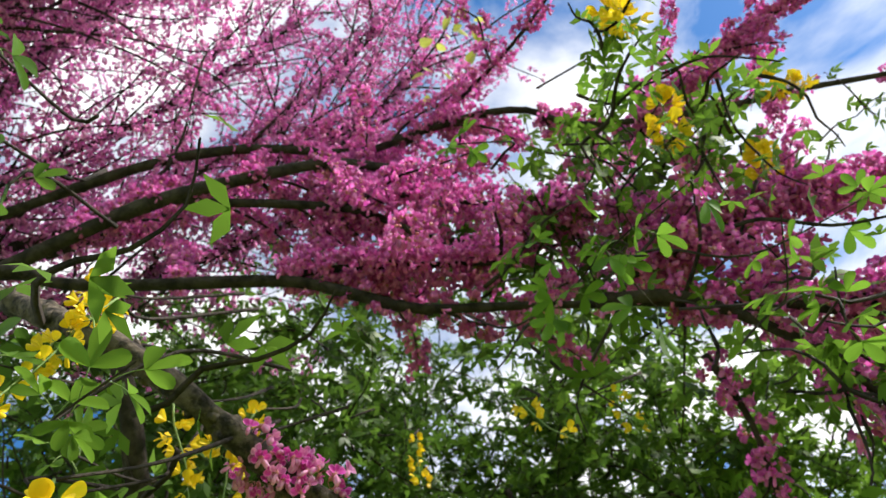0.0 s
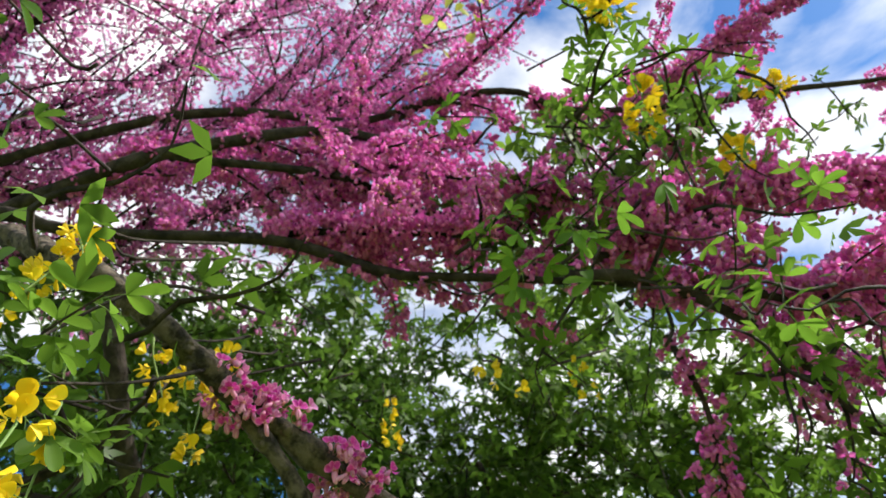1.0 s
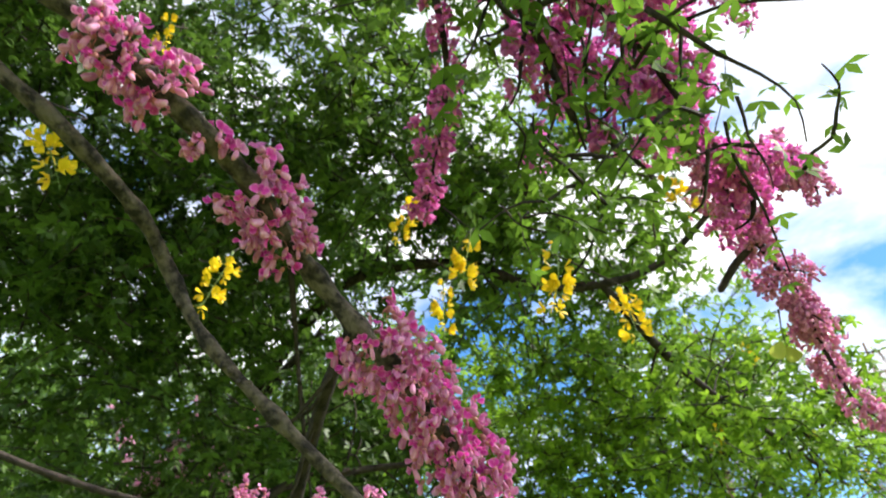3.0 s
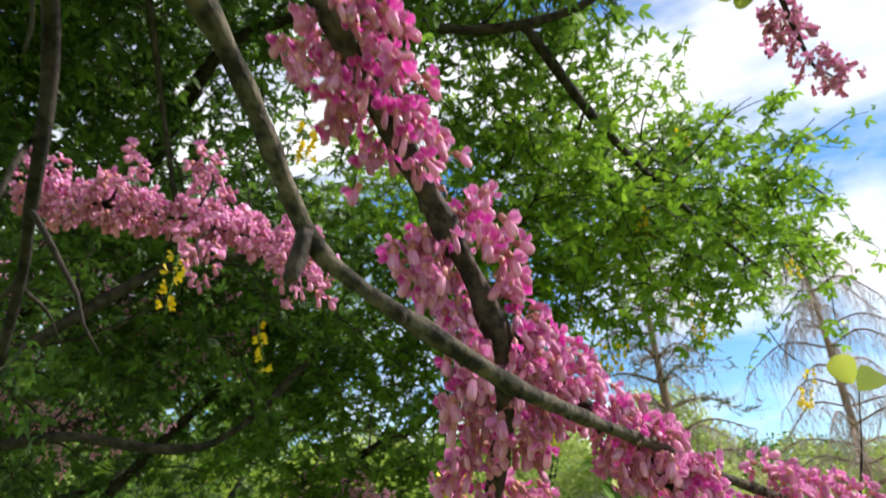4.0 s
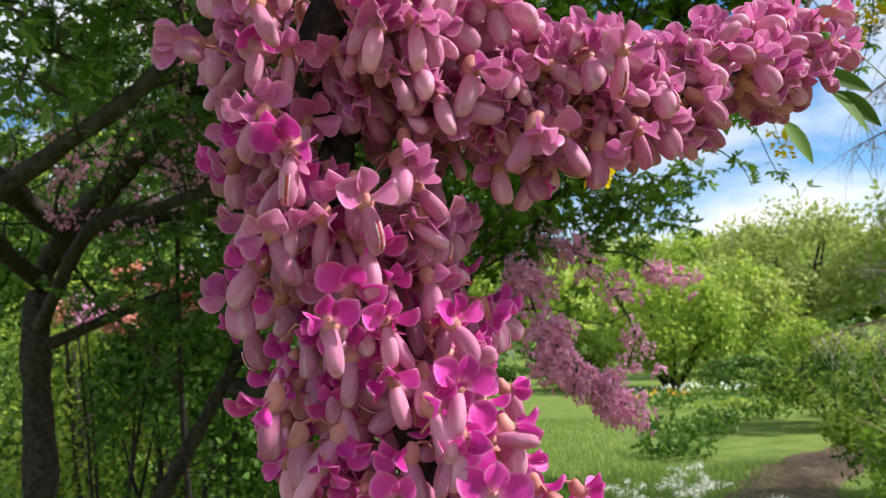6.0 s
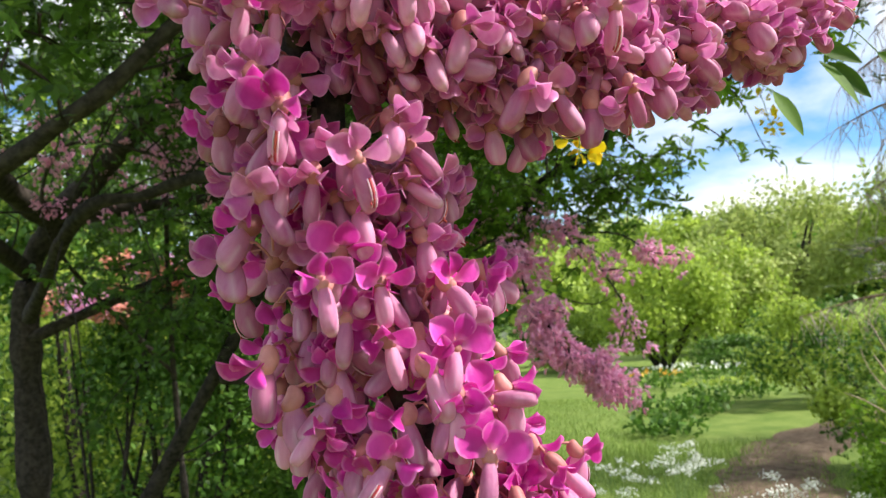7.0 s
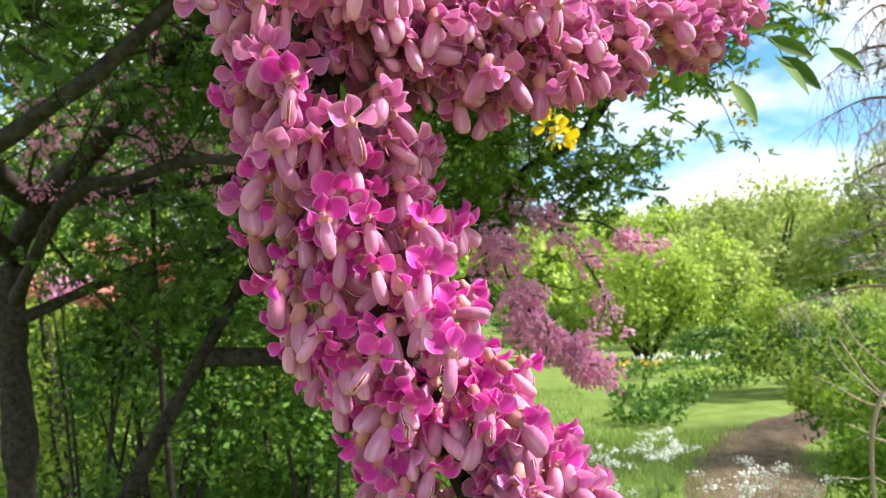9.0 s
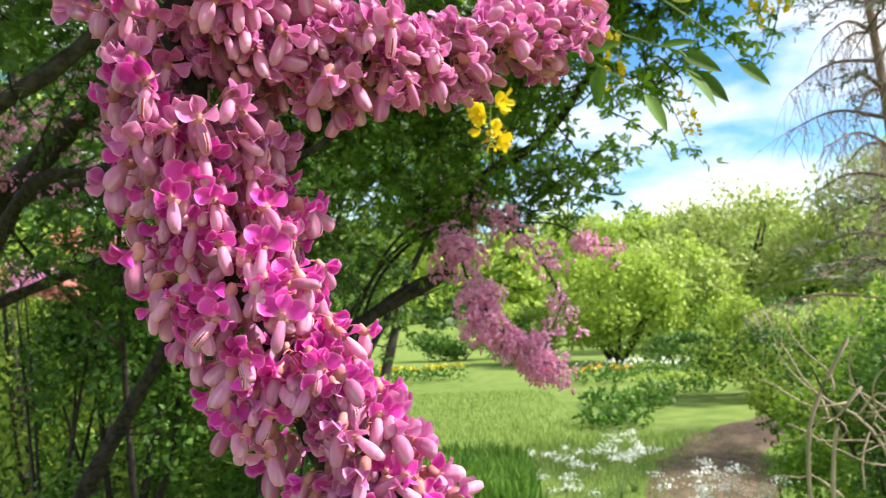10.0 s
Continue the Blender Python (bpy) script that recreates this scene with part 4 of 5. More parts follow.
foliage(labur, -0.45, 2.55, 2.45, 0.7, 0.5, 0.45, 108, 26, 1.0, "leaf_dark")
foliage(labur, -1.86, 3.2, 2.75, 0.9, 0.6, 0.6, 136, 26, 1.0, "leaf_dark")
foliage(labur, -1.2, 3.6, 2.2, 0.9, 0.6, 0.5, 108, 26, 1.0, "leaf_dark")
foliage(labur, 0.0, 2.55, 2.25, 0.45, 0.35, 0.35, 64, 24, 0.95, "leaf")
foliage(labur, 0.3, 2.1, 2.35, 0.35, 0.3, 0.28, 43, 22, 0.95, "leaf")

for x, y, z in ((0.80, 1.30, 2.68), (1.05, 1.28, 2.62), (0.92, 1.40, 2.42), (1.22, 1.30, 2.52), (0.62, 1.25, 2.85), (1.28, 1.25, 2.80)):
    foliage(labur, x, y, z, 0.26, 0.22, 0.18, 11, 18, 0.95, "leaf_bright", 0.34)

# leafy sprays between the blossom
for x, y, z, r, n, c in (
    (-0.53, -0.46, 2.96, 0.10, 9, "leaf"), (-0.50, -0.50, 3.03, 0.10, 8, "leaf_fresh"), (-0.44, -0.42, 2.88, 0.12, 10, "leaf"), (-0.32, -0.38, 2.96, 0.12, 8, "leaf"),
    (-0.66, -0.36, 2.70, 0.12, 8, "leaf"), (-0.42, -0.34, 2.66, 0.12, 8, "leaf"), (0.12, -0.05, 3.33, 0.16, 8, "leaf"), (0.24, -0.08, 3.28, 0.14, 6, "leaf"),
    (-0.28, -0.30, 2.56, 0.14, 9, "leaf_fresh"), (-0.06, -0.16, 2.50, 0.14, 8, "leaf"), (-0.24, -0.12, 2.46, 0.14, 9, "leaf"), (-1.06, -0.56, 2.47, 0.10, 8, "leaf"),
):
    foliage(labur, x, y, z, r, r, r * 0.7, n // 2, 7, 0.66, c, 0.2)
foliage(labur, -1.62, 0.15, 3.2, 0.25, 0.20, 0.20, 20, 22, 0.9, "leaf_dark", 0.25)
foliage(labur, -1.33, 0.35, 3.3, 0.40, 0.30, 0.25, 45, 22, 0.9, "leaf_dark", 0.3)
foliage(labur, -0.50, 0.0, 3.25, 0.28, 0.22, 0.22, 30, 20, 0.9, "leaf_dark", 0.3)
foliage(labur, 0.55, 1.95, 2.40, 0.28, 0.25, 0.30, 40, 22, 0.9, "leaf_bright", 0.35)
foliage(labur, 0.71, 1.84, 2.68, 0.35, 0.30, 0.25, 45, 22, 0.9, "leaf_bright", 0.35)
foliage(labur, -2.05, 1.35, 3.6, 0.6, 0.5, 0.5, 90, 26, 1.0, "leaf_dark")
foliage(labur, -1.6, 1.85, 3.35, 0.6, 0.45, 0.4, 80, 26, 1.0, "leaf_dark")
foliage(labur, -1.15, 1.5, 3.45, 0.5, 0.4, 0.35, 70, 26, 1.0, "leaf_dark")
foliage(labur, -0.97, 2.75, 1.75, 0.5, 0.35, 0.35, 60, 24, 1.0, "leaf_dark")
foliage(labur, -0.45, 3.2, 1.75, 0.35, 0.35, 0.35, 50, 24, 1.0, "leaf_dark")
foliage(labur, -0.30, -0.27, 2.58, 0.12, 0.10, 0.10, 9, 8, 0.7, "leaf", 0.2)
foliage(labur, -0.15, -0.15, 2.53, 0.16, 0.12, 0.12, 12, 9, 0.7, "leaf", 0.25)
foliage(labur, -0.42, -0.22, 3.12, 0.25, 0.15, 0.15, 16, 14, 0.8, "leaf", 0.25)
foliage(labur, 0.42, 2.25, 2.78, 0.30, 0.25, 0.22, 34, 20, 0.95, "leaf_bright")
foliage(labur, 0.22, 2.30, 3.00, 0.38, 0.30, 0.38, 72, 24, 0.95, "leaf_bright")
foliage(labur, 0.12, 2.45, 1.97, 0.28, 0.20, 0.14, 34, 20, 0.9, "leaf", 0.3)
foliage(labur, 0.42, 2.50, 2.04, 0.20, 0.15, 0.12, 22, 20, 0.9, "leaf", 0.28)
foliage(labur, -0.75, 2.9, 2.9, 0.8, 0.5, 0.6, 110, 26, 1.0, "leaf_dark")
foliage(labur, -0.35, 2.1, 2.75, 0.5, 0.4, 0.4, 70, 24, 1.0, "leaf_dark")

# leafy sprays close to the lens
for x, y, z, n, s, c in (
    (-0.60, -0.44, 2.67, 6, 1.1, "leaf_fresh"), (-0.66, -0.40, 2.68, 6, 0.9, "leaf_fresh"), (-0.68, -0.41, 2.72, 6, 0.8, "leaf_fresh"), (-0.46, -0.40, 2.68, 4, 0.9, "leaf_fresh"),
    (-0.42, -0.38, 2.63, 4, 0.9, "leaf_fresh"), (-0.41, -0.41, 2.55, 4, 1.0, "leaf_fresh"), (-1.10, -0.775, 2.64, 9, 0.9, "leaf_dark"), (-1.105, -0.734, 2.606, 9, 0.9, "leaf_dark"), (-1.11, -0.689, 2.575, 8, 0.8, "leaf_dark"), (-1.16, -0.488, 2.554, 7, 1.1, "leaf_dark"), (-1.13, -0.454, 2.53, 6, 1.0, "leaf"),
    (-1.04, -0.58, 2.45, 8, 0.9, "leaf"), (-1.02, -0.53, 2.40, 8, 0.9, "leaf"), (-0.67, -0.50, 2.87, 6, 0.7, "leaf_fresh"), (-0.53, -0.46, 2.97, 9, 0.8, "leaf"),
    (-0.52, -0.50, 3.00, 9, 0.8, "leaf_fresh"), (-0.46, -0.42, 2.88, 9, 0.8, "leaf"), (-0.59, -0.46, 2.66, 5, 1.0, "leaf_fresh"), (-0.31, -0.38, 2.55, 3, 0.9, "leaf_fresh"),
    (-0.18, -0.13, 2.44, 5, 0.9, "leaf"), (-0.20, -0.16, 2.50, 3, 0.9, "leaf"), (-0.31, -0.16, 2.34, 4, 0.8, "leaf_dark"),
):
    near_leaf(labur, x, y, z, s * 0.72, c, n, 0.06)
for x, y, z in ((-0.67, -0.23, 4.03), (-0.60, -0.28, 4.07), (-0.68, -0.17, 3.99), (-0.58, -0.20, 4.02)):
    near_leaf(judas, x, y, z, 1.0, "leaf_lime", 4, 0.06)


def round_leaves(points, leaves, size):
    """A thin twig with a few round young leaves, each turned the way it is given."""
    k = Kit()
    k.put(*tube(smooth_line(points, 0.01), 0.0016, 0.0008, 6))
    stalk = part("twig", k.mesh("twig", [M["stem"]]), judas)
    for base, ahead, face in leaves:
        ob = part("leaf", LEAF_MESH["leaf_lime"], stalk)
        ob.matrix_basis = Matrix(frames([base], [ahead], [face], size)[0].tolist())


round_leaves([(0.077, 0.373, 1.661), (0.105, 0.410, 1.705), (0.135, 0.427, 1.726), (0.150, 0.428, 1.750)], [((0.150, 0.428, 1.750), (0.5, 0.1, 0.8), (-0.3, -0.9, 0.2)), ((0.140, 0.428, 1.748), (-0.6, 0.1, 0.7), (0.2, -0.9, 0.1)), ((0.168, 0.436, 1.732), (0.25, 0.1, -1.0), (-0.4, -0.9, 0.1)), ((0.135, 0.427, 1.726), (1.0, 0.2, 0.1), (-0.1, -0.6, 0.8))], 0.62)
round_leaves([(0.270, 0.220, 1.700), (0.300, 0.222, 1.77), (0.335, 0.235, 1.842)], [((0.325, 0.232, 1.848), (-0.5, -0.1, 0.8), (-0.75, -0.65, 0.1)), ((0.335, 0.235, 1.842), (0.55, -0.1, 0.45), (-0.7, -0.7, -0.1))], 0.95)
round_leaves([(0.255, 0.163, 2.475), (0.30, 0.22, 2.47), (0.335, 0.26, 2.458)], [((0.335, 0.26, 2.458), (0.6, 0.2, -0.6), (-0.5, -0.6, -0.6)), ((0.32, 0.25, 2.462), (-0.2, 0.6, -0.7), (-0.5, -0.5, -0.7))], 0.9)
round_leaves([(0.05, -0.24, 2.95), (0.11, -0.22, 2.94), (0.155, -0.19, 2.93)], [((0.155, -0.19, 2.93), (0.3, -0.3, 0.6), (-0.4, -0.4, -0.8)), ((0.150, -0.19, 2.925), (0.5, 0.4, -0.4), (-0.4, -0.4, -0.8)), ((0.12, -0.21, 2.94), (0.2, 0.6, -0.4), (-0.4, -0.5, -0.8))], 1.0)

# a leaf of the yellow-flowered tree that hangs below the crown
LANCE = single_leaf(1.0, 0.36, 0.8, 8, 5)
LEAF_MESH["lance"] = make_mesh("leaf", LANCE[0], LANCE[1], [M["leaf"]], LANCE[2])


def lance_leaves(points, pairs):
    """A drooping twig with pointed leaflets, each from its base to its tip."""
    k = Kit()
    k.put(*tube(smooth_line(points, 0.02), 0.0014, 0.0006, 6))
    stalk = part("twig", k.mesh("twig", [M["green_stalk"]]), labur)
    for base, tip in pairs:
        way = np.subtract(tip, base)
        ob = part("leaf", LEAF_MESH["lance"], stalk)
        ob.matrix_basis = Matrix(frames([base], [way], [(0.25 * rng.normal(), -0.9, 0.35)], np.linalg.norm(way) * 0.92)[0].tolist())


lance_leaves([(0.16, 0.86, 1.92), (0.24, 0.80, 1.84), (0.292, 0.77, 1.806), (0.308, 0.775, 1.785)], [((0.292, 0.77, 1.806), (0.344, 0.77, 1.778)), ((0.298, 0.77, 1.786), (0.329, 0.76, 1.73)), ((0.308, 0.775, 1.785), (0.353, 0.78, 1.743)), ((0.27, 0.785, 1.82), (0.315, 0.76, 1.815))])
lance_leaves([(0.12, 0.84, 1.88), (0.20, 0.79, 1.80), (0.244, 0.76, 1.754)], [((0.244, 0.76, 1.754), (0.265, 0.75, 1.70)), ((0.20, 0.79, 1.80), (0.19, 0.77, 1.74)), ((0.18, 0.80, 1.82), (0.235, 0.79, 1.83))])
lance_leaves([(0.30, 0.86, 1.92), (0.35, 0.82, 1.85), (0.374, 0.80, 1.801)], [((0.374, 0.80, 1.801), (0.415, 0.80, 1.769))])

YELLOW = (
    (-1.05, -0.61, 2.56), (-1.03, -0.60, 2.54), (-1.12, -0.55, 2.57), (-1.05, -0.46, 2.56), (-1.01, -0.42, 2.54), (-0.99, -0.41, 2.58), (-0.73, -0.30, 2.62), (-0.60, -0.19, 2.70),
    (-0.48, -0.55, 3.08), (-0.43, -0.44, 2.99), (-0.15, -0.32, 3.22), (-0.22, -0.28, 3.07), (-0.96, 0.07, 2.59), (-0.28, 0.25, 2.62), (0.02, 0.27, 2.55), (-0.69, 0.27, 2.52),
)
for i, (x, y, z) in enumerate(YELLOW):
    raceme(labur, x, y, z, 0.10 if i < 8 else 0.12, 9 if i in (6, 7) else 26 if i in (8, 9, 10, 11) else 17, 0.68 if i < 8 else 1.15)
for x, y, z in ((-0.37, 0.27, 2.70), (-0.31, 0.35, 2.56), (-0.22, 0.01, 2.46), (0.06, 0.14, 2.72), (-0.46, 0.90, 2.22), (-0.24, 0.86, 2.52), (0.84, 1.70, 2.46), (1.45, 1.56, 2.84), (1.67, 1.56, 2.70), (1.14, 1.68, 2.79), (1.15, 1.43, 3.08), (-0.30, 1.27, 2.2), (0.08, 0.93, 1.815), (0.34, 1.25, 2.05), (-0.93, 0.33, 3.12), (-1.02, -0.60, 2.37), (-1.04, -0.55, 2.40), (0.60, 1.55, 2.37), (0.83, 1.46, 2.27), (0.94, 1.40, 2.72), (1.03, 1.36, 2.37), (1.17, 1.12, 2.12), (0.63, 1.68, 2.06), (0.75, 1.48, 2.26)):
    raceme(labur, x, y, z, *((0.08, 18, 1.35) if z == 1.815 else (0.13, 18, 0.9)))
settle(judas)
settle(labur)


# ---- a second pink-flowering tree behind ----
# its blossom takes the lightened pink, with sunlight put into the colour
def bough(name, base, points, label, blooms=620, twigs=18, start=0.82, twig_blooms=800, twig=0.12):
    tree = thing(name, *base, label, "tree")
    limb(tree, points, 0.014, 0.003, blooms, "far_lit", twigs, twig, twig_blooms, lift=(0.3, 0, -0.1), rad=0.026, start=start, size=1.2)
    settle(tree)


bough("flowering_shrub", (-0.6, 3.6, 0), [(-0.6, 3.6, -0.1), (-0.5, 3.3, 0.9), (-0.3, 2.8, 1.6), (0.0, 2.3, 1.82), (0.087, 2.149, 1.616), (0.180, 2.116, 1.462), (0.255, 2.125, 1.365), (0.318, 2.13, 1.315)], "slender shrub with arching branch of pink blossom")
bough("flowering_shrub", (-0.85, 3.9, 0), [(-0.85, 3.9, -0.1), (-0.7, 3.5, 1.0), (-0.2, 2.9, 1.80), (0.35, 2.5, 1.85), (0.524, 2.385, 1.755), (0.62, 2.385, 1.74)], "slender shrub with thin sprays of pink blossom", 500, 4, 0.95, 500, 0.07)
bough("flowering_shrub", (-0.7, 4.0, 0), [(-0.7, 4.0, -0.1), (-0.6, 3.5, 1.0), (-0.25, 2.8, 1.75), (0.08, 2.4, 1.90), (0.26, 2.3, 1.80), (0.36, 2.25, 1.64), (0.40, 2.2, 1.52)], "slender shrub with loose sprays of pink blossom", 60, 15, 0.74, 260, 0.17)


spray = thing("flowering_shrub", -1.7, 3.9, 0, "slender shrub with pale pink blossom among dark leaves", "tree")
limb(spray, [(-1.7, 3.9, -0.1), (-1.6, 3.4, 1.4), (-1.3, 2.7, 2.4), (-1.09, 2.40, 2.65), (-0.63, 2.38, 2.54), (-0.35, 2.4, 2.40)], 0.02, 0.004, 260, "far_lit", 22, 0.35, 240, start=0.6, rad=0.02)
limb(spray, [(-1.6, 3.4, 1.4), (-1.75, 2.7, 1.95), (-1.30, 2.02, 2.15), (-0.95, 2.10, 2.10), (-0.70, 2.12, 2.02)], 0.012, 0.003, 120, "far_lit", 14, 0.30, 150, start=0.5, rad=0.02)
settle(spray)


# ---- shrubs, trees and beds ----
def leafy(name, x, y, z, rx, ry, rz, leaves, size, colours, label, category, trunk=0.0, group="", stems=5, foot=(0, 0)):
    """A bush or tree: tapered stems from the ground and a ragged crown of many small leaves."""
    t = thing(name, x, y, 0, label, category, group)
    k = Kit()
    for s in range(stems):
        q = 2 * math.pi * s / stems + rng.uniform(0, 1)
        out = np.array([math.cos(q) * rx, math.sin(q) * ry, 0]) * rng.uniform(0.3, 0.75)
        base = np.array([x + foot[0], y + foot[1], -0.05]) + out * 0.08
        top = np.array([x, y, z + rz * rng.uniform(-0.1, 0.6)]) + out
        mid = base * 0.5 + top * 0.5 + rng.normal(0, 0.06 * rx, 3)
        r = trunk or 0.015 * rz + 0.01
        k = Kit()
        k.put(*tube(smooth_line([base, mid, top], 0.25), r, r * 0.25, 7))
        part("trunk" if trunk else "stem", k.mesh("stem", [M["bark"]]), t)
    clumps = max(10, int(26 * (rx * ry * rz) ** 0.2))
    c = unit(rng.normal(size=(clumps, 3))) * rng.uniform(0.45, 1, (clumps, 1)) ** 0.5
    centre = c * (rx * 0.78, ry * 0.78, rz * 0.8) + (x, y, z)
    centre[:, 2] = np.maximum(centre[:, 2], 0.12 * rz)
    i = rng.integers(0, clumps, leaves)
    off = unit(rng.normal(size=(leaves, 3))) * rng.uniform(0.2, 1, (leaves, 1)) ** 0.6
    p = centre[i] + off * np.array([rx, ry, rz]) * 0.36 * rng.uniform(0.6, 1.2, clumps)[i][:, None]
    p[:, 2] = np.maximum(p[:, 2], 0.03)
    m = frames(p, unit(rng.normal(size=(leaves, 3))) + (0, 0, -0.2), off + rng.normal(0, 0.35, (leaves, 3)) + (0, 0, 0.5), size * rng.uniform(0.6, 1.3, leaves))
    g = Kit()
    pick = rng.integers(0, len(colours), clumps)[i]
    v, f = SPRIG[:2]
    for n in range(len(colours)):
        bulk(g, (v, f, np.full(len(f), n)), m[pick == n])
    part("crown", g.mesh("crown", [M[q] for q in colours]), t, kind="stuff")
    settle(t)
    return t


leafy("round_bush", 5.3, 21, 2.1, 2.4, 2.2, 2.0, 9000, 0.16, ["bush"], "rounded bright green bush on the lawn", "bush", trunk=0.09)
leafy("round_bush", 8.8, 27, 2.6, 3.2, 2.6, 2.4, 9000, 0.19, ["bush", "olive"], "rounded light green bush beyond the lawn", "bush", trunk=0.09)
leafy("low_hedge", 6.6, 18.5, 0.45, 1.5, 0.9, 0.5, 4000, 0.09, ["bush_dark"], "low clipped dark green hedge", "hedge")
leafy("round_bush", 5.4, 11.5, 0.95, 1.3, 1.1, 0.95, 8000, 0.075, ["bush", "bush_dark"], "bright green bush beside the lawn", "bush")
leafy("round_bush", 8.2, 12.5, 1.1, 1.7, 1.3, 1.1, 8000, 0.08, ["bush"], "lime green bush in spring leaf", "bush")
leafy("round_bush", 8.6, 9.5, 1.0, 1.4, 1.2, 1.0, 8000, 0.07, ["bush_dark", "bush"], "dark green bush beside the conifers", "bush")
leafy("round_bush", 11.5, 14.5, 1.5, 2.4, 1.6, 1.5, 8000, 0.11, ["bush", "olive"], "broad pale green bush", "bush")
leafy("round_bush", 2.6, 22.0, 1.0, 1.5, 1.2, 1.0, 6000, 0.11, ["bush_dark", "bush"], "rounded green bush at the lawn's end", "bush")
leafy("low_hedge", 0.6, 25.0, 0.8, 2.4, 1.0, 0.8, 5000, 0.12, ["bush_dark"], "dark clipped hedge at the lawn's end", "hedge")
leafy("low_hedge", 9.5, 19.5, 0.8, 2.2, 1.0, 0.85, 5000, 0.11, ["bush_dark", "bush"], "green hedge along the garden's far side", "hedge")
leafy("shrub", 3.6, 6.4, 0.75, 0.8, 0.8, 0.7, 5000, 0.055, ["bush_dark", "bush"], "small leafy shrub beside the earth path", "shrub")
leafy("shrub", 2.2, 3.3, 0.98, 0.75, 0.8, 0.66, 13000, 0.036, ["bush_dark", "bush_dark", "leaf_bright"], "dense dark green shrub with tangled stems", "shrub")
leafy("shrub", 2.9, 4.2, 0.95, 0.95, 0.9, 0.76, 14000, 0.04, ["bush_dark", "leaf_bright", "bush"], "tall leafy green shrub above the path", "shrub")
# shrubs under the trees: the tree shade is put into their dark leaf colour
leafy("shrub", -1.25, 4.7, 1.05, 0.75, 0.7, 1.15, 11000, 0.05, ["bush_dark"], "low green shrub, leaf colour darkened for the shade of the tree", "shrub")
leafy("shrub", -2.9, 5.0, 1.25, 1.2, 0.8, 1.35, 12000, 0.055, ["bush_dark", "bush_dark", "bush"], "spreading green shrub, leaf colour darkened for the shade of the tree", "shrub")
leafy("shrub", -3.3, 6.6, 1.1, 1.4, 1.2, 1.1, 9000, 0.07, ["bush_dark"], "green shrub under the trees, leaf colour darkened for their shade", "shrub")
leafy("shrub", -1.6, 6.0, 0.7, 1.3, 0.9, 0.75, 7000, 0.06, ["bush_dark", "bush"], "low green shrub under the trees, leaf colour darkened for their shade", "shrub")
leafy("shrub", -6.2, 7.4, 1.4, 0.5, 0.5, 0.35, 1500, 0.06, ["yellow", "bush"], "shrub with yellow flowers behind the tree", "shrub")
leafy("azalea", -2.35, 4.1, 1.93, 0.75, 0.35, 0.28, 3600, 0.036, ["coral", "coral", "pink_far", "bush_dark"], "shrub with coral pink flowers in the shade", "shrub")
leafy("tree", -2.6, 6.8, 3.9, 2.4, 1.6, 2.3, 26000, 0.06, ["leaf_dark", "leaf_dark", "leaf"], "dense dark-leaved tree behind the yellow-flowered one", "tree", trunk=0.09, stems=2)
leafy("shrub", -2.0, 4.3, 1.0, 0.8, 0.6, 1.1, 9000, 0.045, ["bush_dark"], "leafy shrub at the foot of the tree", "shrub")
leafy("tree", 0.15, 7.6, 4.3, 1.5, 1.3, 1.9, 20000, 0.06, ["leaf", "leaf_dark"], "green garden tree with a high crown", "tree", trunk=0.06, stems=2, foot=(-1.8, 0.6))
leafy("shrub", -3.2, 8.6, 0.9, 1.7, 0.9, 1.0, 8000, 0.07, ["bush_dark"], "green shrub at the edge of the lawn, leaf colour darkened for shade", "shrub")
leafy("shrub", -6.0, 8.8, 1.0, 1.7, 0.9, 1.1, 8000, 0.07, ["bush_dark"], "green shrub at the edge of the lawn, leaf colour darkened for shade", "shrub")
leafy("shrub", -2.0, 7.6, 0.7, 0.9, 0.7, 0.8, 6000, 0.06, ["bush_dark"], "small shrub at the edge of the lawn, leaf colour darkened for shade", "shrub")
leafy("tree", -6.5, 12, 4.2, 3.5, 3, 3.0, 14000, 0.17, ["bush_dark", "bush"], "broad dark green garden tree", "tree", trunk=0.16, stems=2)
leafy("tree", -1.5, 15, 4.4, 3.0, 2.6, 3.0, 14000, 0.16, ["bush_dark", "bush"], "leafy green garden tree behind the lawn", "tree", trunk=0.15, stems=2)
leafy("tree", 15, 34, 4.6, 4.5, 4, 3.6, 11000, 0.26, ["olive"], "olive green tree in young leaf", "tree", trunk=0.2)
leafy("tree", 21, 32, 5.2, 4.5, 4, 4.2, 11000, 0.26, ["olive", "bush"], "tall tree in pale spring leaf", "tree", trunk=0.2)
leafy("tree", 12, 45, 4.6, 6, 5, 4.0, 12000, 0.32, ["bush"], "wide green tree at the foot of the hill", "tree", trunk=0.25)


def wood_on_hill():
    """Crowns of the far wood, one ragged mass."""
    g = Kit()
    v, f = SPRIG[:2]
    for n in range(110):
        y = rng.uniform(52, 110)
        x = rng.uniform(-0.9, 1.25) * y
        z = 11 * max(0.0, min(1, (y - 38) / 60)) ** 1.5 + 2.5
        r = rng.uniform(2.6, 4.6)
        d = unit(rng.normal(size=(700, 3))) * rng.uniform(0.55, 1, (700, 1))
        p = d * (r, r, r * 1.05) * (1 + 0.25 * np.sin(5 * d[:, :1] + n)) + (x, y, z)
        m = frames(p, rng.normal(size=(700, 3)), d + rng.normal(0, 0.5, (700, 3)) + (0, 0, 0.4), rng.uniform(0.5, 1.1, 700))
        bulk(g, (v, f, np.full(len(f), rng.choice(3, p=[0.4, 0.35, 0.25]))), m)
    return g.mesh("far_wood", [M["bush"], M["olive"], M["bush_dark"]])


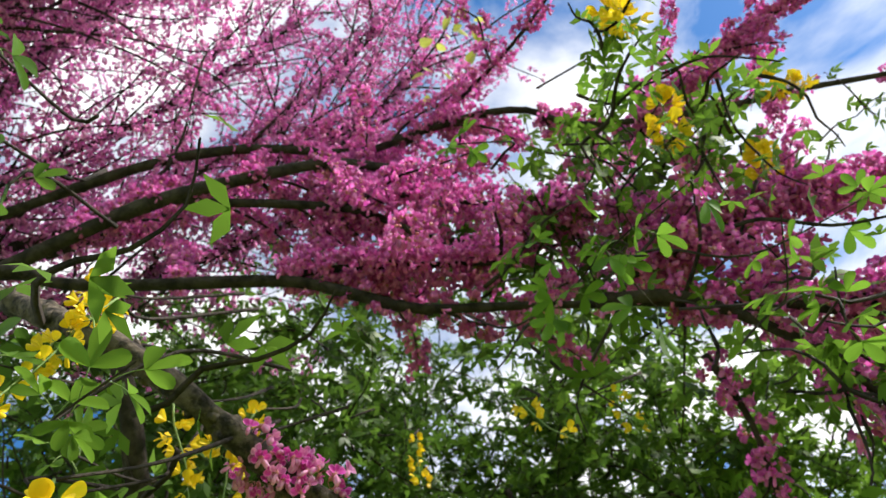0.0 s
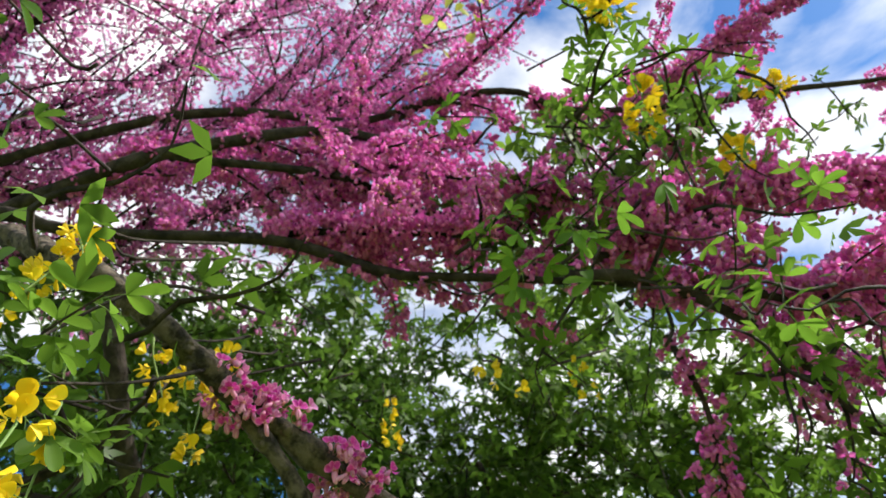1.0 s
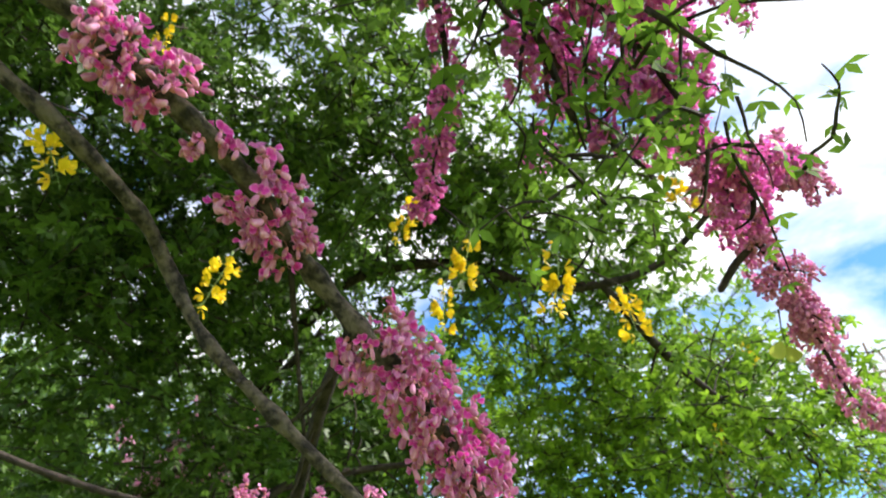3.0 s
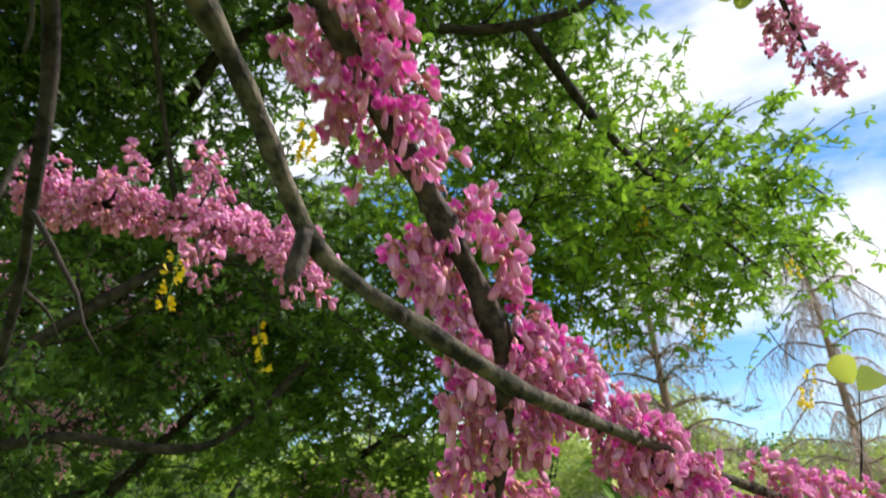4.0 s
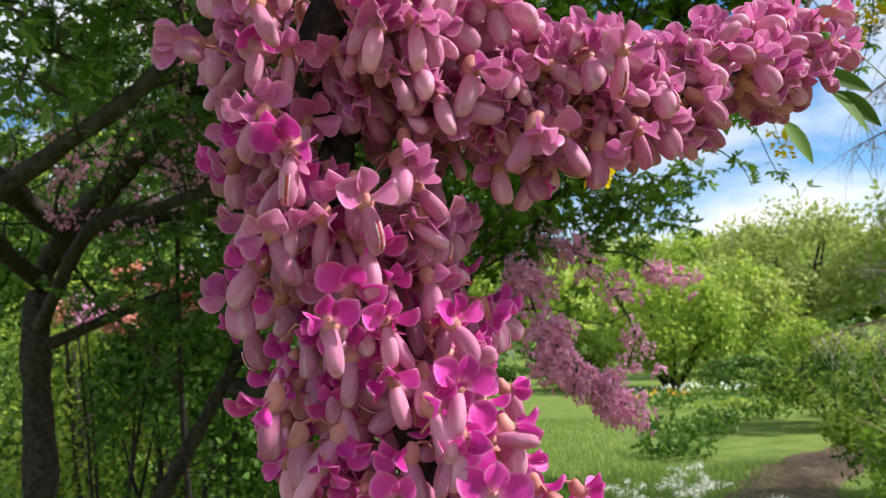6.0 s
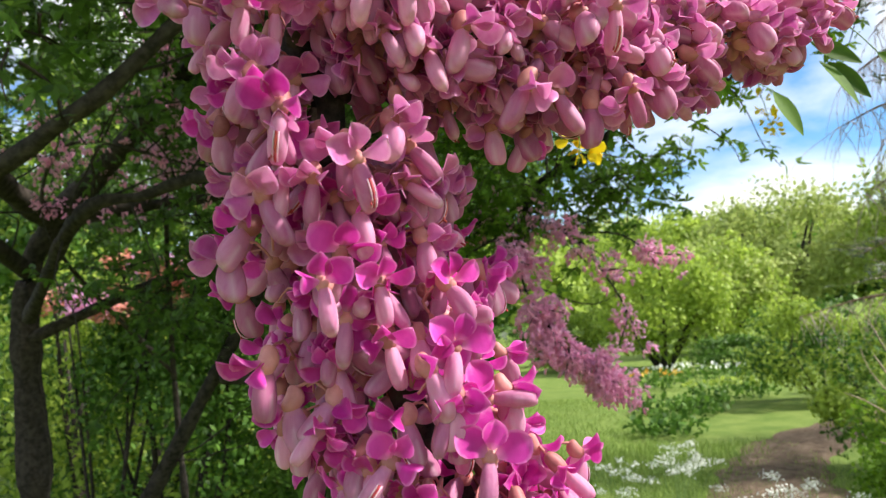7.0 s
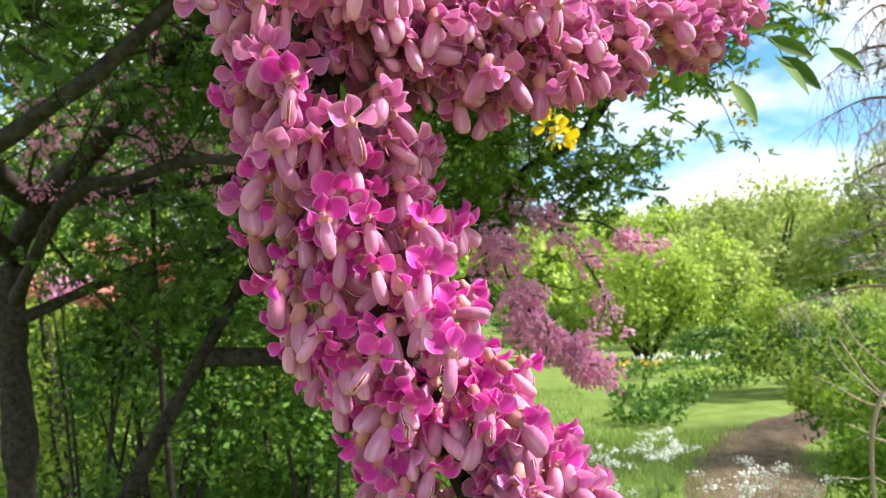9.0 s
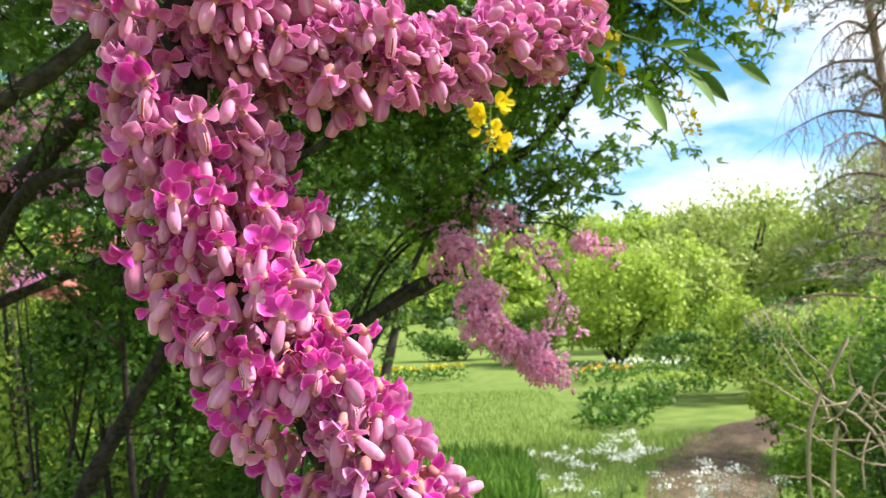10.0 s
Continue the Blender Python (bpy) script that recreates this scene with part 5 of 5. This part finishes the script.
tagged(new("far_wood", wood_on_hill()), "hillside covered with spring-green deciduous woodland", "woodland", kind="stuff")


def conifer(x, y, height, label, needles=True, lean=0.06):
    """needles: flat dark pads on level boughs; otherwise long bare twigs that weep from arching ones."""
    t = thing("conifer", x, y, 0, label, "tree")
    k = Kit()
    axis = smooth_line([(x, y, -0.1), (x - lean * height * 0.4, y, height * 0.5), (x - lean * height, y, height)], 0.3)
    k.put(*tube(axis, 0.013 * height, 0.02, 10))
    part("trunk", k.mesh("trunk", [M["red_bark"]]), t)
    g, fine = Kit(), Kit()
    pos, ahead, up, size, green = [], [], [], [], []
    for n in range(50):
        u = 0.28 + 0.7 * n / 50
        base = axis[int(u * (len(axis) - 1))]
        q = n * 2.4 + rng.uniform(0, 0.6)
        reach = height * (0.27 if needles else 0.36) * (1.15 - u) * rng.uniform(0.55, 1.2)
        out = np.array([math.cos(q), math.sin(q), 0])
        line = smooth_line([base, base + out * reach * 0.5 + (0, 0, 0.02 * height), base + out * reach + (0, 0, (-0.01 if needles else -0.05) * height)], 0.1)
        b = Kit()
        b.put(*tube(line, 0.022, 0.005, 5))
        part("bough", b.mesh("bough", [M["red_bark"]]), t)
        pads = needles and rng.random() < 0.55
        for p in line[len(line) // 4:]:
            for _ in range(3 if pads else 4):
                if pads:
                    hang = smooth_line(twig_line(p, out * 0.5 + rng.normal(size=3) * (1, 1, 0.15), rng.uniform(0.15, 0.42), 0.3, 3), 0.2)
                    count = 6
                else:
                    hang = smooth_line(twig_line(p, rng.normal(size=3) * (0.7, 0.7, 0.2) + (0, 0, -0.7), rng.uniform(0.35, 0.95), 0.25, 4, 0.35), 0.2)
                    count = 5
                fine.put(*tube(hang, 0.0045, 0.0015, 3))
                i = rng.integers(0, len(hang), count)
                pos.append(hang[i] + rng.normal(0, 0.025 if pads else 0.008, (count, 3)) * (1, 1, 0.4))
                ahead.append(rng.normal(size=(count, 3)) * (1, 1, 0.4) + (out * 0.5 if pads else (0, 0, -1.5)))
                up.append(rng.normal(size=(count, 3)) * 0.5 + (0, 0, 1))
                size.append(rng.uniform(0.07, 0.14, count) if pads else rng.uniform(0.02, 0.045, count))
                green.append(np.full(count, pads))
    part("fine_wood", fine.mesh("fine_wood", [M["larch_twig"]]), t, kind="stuff")
    v, f, m = SPRIG[:3]
    at = frames(np.concatenate(pos), np.concatenate(ahead), np.concatenate(up), np.concatenate(size))
    green = np.concatenate(green)
    bulk(g, (v * (0.35, 1, 1), f, m), at[green])
    bulk(g, (v * (0.35, 1, 1), f, m + 1), at[~green])
    part("needles", g.mesh("needles", [M["needle"], M["larch_twig"]]), t, kind="stuff")
    settle(t)


conifer(4.85, 6.8, 6.2, "dark conifer with reddish trunk and level ragged boughs")
conifer(9.2, 8.2, 7.0, "thin conifer with pale weeping bare twigs", False)


def dead_stems():
    t = thing("dead_vine", 1.2, 2.0, 0, "tangle of bare pale brown woody stems", "vine")
    for pts, r in (
        ([(1.02, 2.05, 0.0), (1.03, 2.0, 0.7), (1.015, 1.949, 1.095), (1.052, 1.933, 1.252), (1.137, 1.916, 1.407)], 0.014),
        ([(1.10, 2.1, 0.0), (1.09, 2.0, 0.8), (1.10, 1.95, 1.15), (1.17, 1.93, 1.27)], 0.014),
        ([(1.30, 2.1, 0.0), (1.28, 2.0, 0.9), (1.2, 1.95, 1.15), (1.05, 1.95, 1.26), (0.98, 1.98, 1.40)], 0.008),
        ([(1.5, 2.2, 0.0), (1.42, 2.05, 0.9), (1.35, 1.95, 1.2), (1.33, 1.9, 1.42)], 0.009),
    ):
        k = Kit()
        k.put(*tube(smooth_line(pts, 0.05), r * 0.62, r * 0.36, 8))
        part("stem", k.mesh("stem", [M["pale_twig"]]), t)
    for _ in range(30):
        k = Kit()
        k.put(*tube(smooth_line(twig_line((rng.uniform(1.1, 1.55), rng.uniform(1.9, 2.2), rng.uniform(0.8, 1.3)), rng.normal(size=3) + (0, 0, 0.4), rng.uniform(0.2, 0.5), 0.9), 0.03), 0.0035, 0.0015, 5))
        part("twig", k.mesh("twig", [M["pale_twig"]]), t)
    settle(t)


dead_stems()


def umbel(x, y, height, spread=0.12, n=9):
    """A tall white-flowered herb."""
    t = thing("white_flower", x, y, 0, "tall herb with clusters of small white flowers", "flower", "white flowers by the path")
    k, g = Kit(), Kit()
    v, f, m = SPRIG[:3]
    for _ in range(n):
        top = np.array([x, y, height * rng.uniform(0.75, 1.1)]) + rng.normal(0, spread, 3) * (1, 1, 0.3)
        line = smooth_line([(x, y, 0), ((x + top[0]) / 2, (y + top[1]) / 2, top[2] * 0.6), top], 0.06)
        k.put(*tube(line, 0.004, 0.0015, 4))
        p = top + rng.normal(0, 0.026, (34, 3)) * (1, 1, 0.5)
        bulk(g, SPRIG, frames(p, rng.normal(size=(34, 3)), rng.normal(size=(34, 3)) + (0, 0, 1.0), rng.uniform(0.012, 0.02, 34)))
    part("stalk", k.mesh("stalk", [M["green_stalk"]]), t, kind="stuff")
    part("blossom", g.mesh("blossom", [M["white"]]), t, kind="stuff")
    settle(t)


for x, y, h in ((1.38, 5.6, 0.52), (1.25, 5.3, 0.45), (1.55, 5.8, 0.40), (1.83, 4.65, 0.40), (1.72, 4.5, 0.34), (1.0, 5.9, 0.35), (0.85, 5.2, 0.3), (1.22, 3.09, 0.72)):
    umbel(x, y, h)


def flower_bed(x, y, rx, ry, n, colour, label, h=0.35):
    t = thing("flower_bed", x, y, 0, label, "flowers")
    g = Kit()
    q, r = rng.uniform(0, 2 * math.pi, n), np.sqrt(rng.uniform(0, 1, n))
    p = np.stack([x + rx * r * np.cos(q), y + ry * r * np.sin(q), rng.uniform(0.02, h, n)], 1)
    v, f = SPRIG[:2]
    m = frames(p, rng.normal(size=(n, 3)) + (0, 0, 0.8), rng.normal(size=(n, 3)), rng.uniform(0.06, 0.14, n))
    top = p[:, 2] > h * 0.86
    bulk(g, (v, f, np.zeros(len(f), int)), m[~top])
    bulk(g, (v, f, np.ones(len(f), int)), m[top])
    part("planting", g.mesh("planting", [M["bush_dark"], M[colour]]), t, kind="stuff")
    settle(t)


flower_bed(3.3, 15, 0.9, 0.5, 330, "orange", "bed of low plants with orange flowers")
flower_bed(-1.0, 17, 1.6, 0.8, 700, "yellow", "bed of low plants with yellow flowers")
flower_bed(5.0, 16.5, 2.2, 0.8, 700, "white", "bed of pale flowers at the lawn's end")
flower_bed(3.0, 11.2, 0.8, 0.6, 420, "bush_dark", "low clump of green leafy herbs", 0.24)
flower_bed(2.3, 9.4, 0.5, 0.5, 260, "bush_dark", "low leafy green clump in the lawn", 0.22)
flower_bed(4.4, 12.9, 0.9, 0.5, 420, "bush", "low clump of green leafy plants", 0.30)
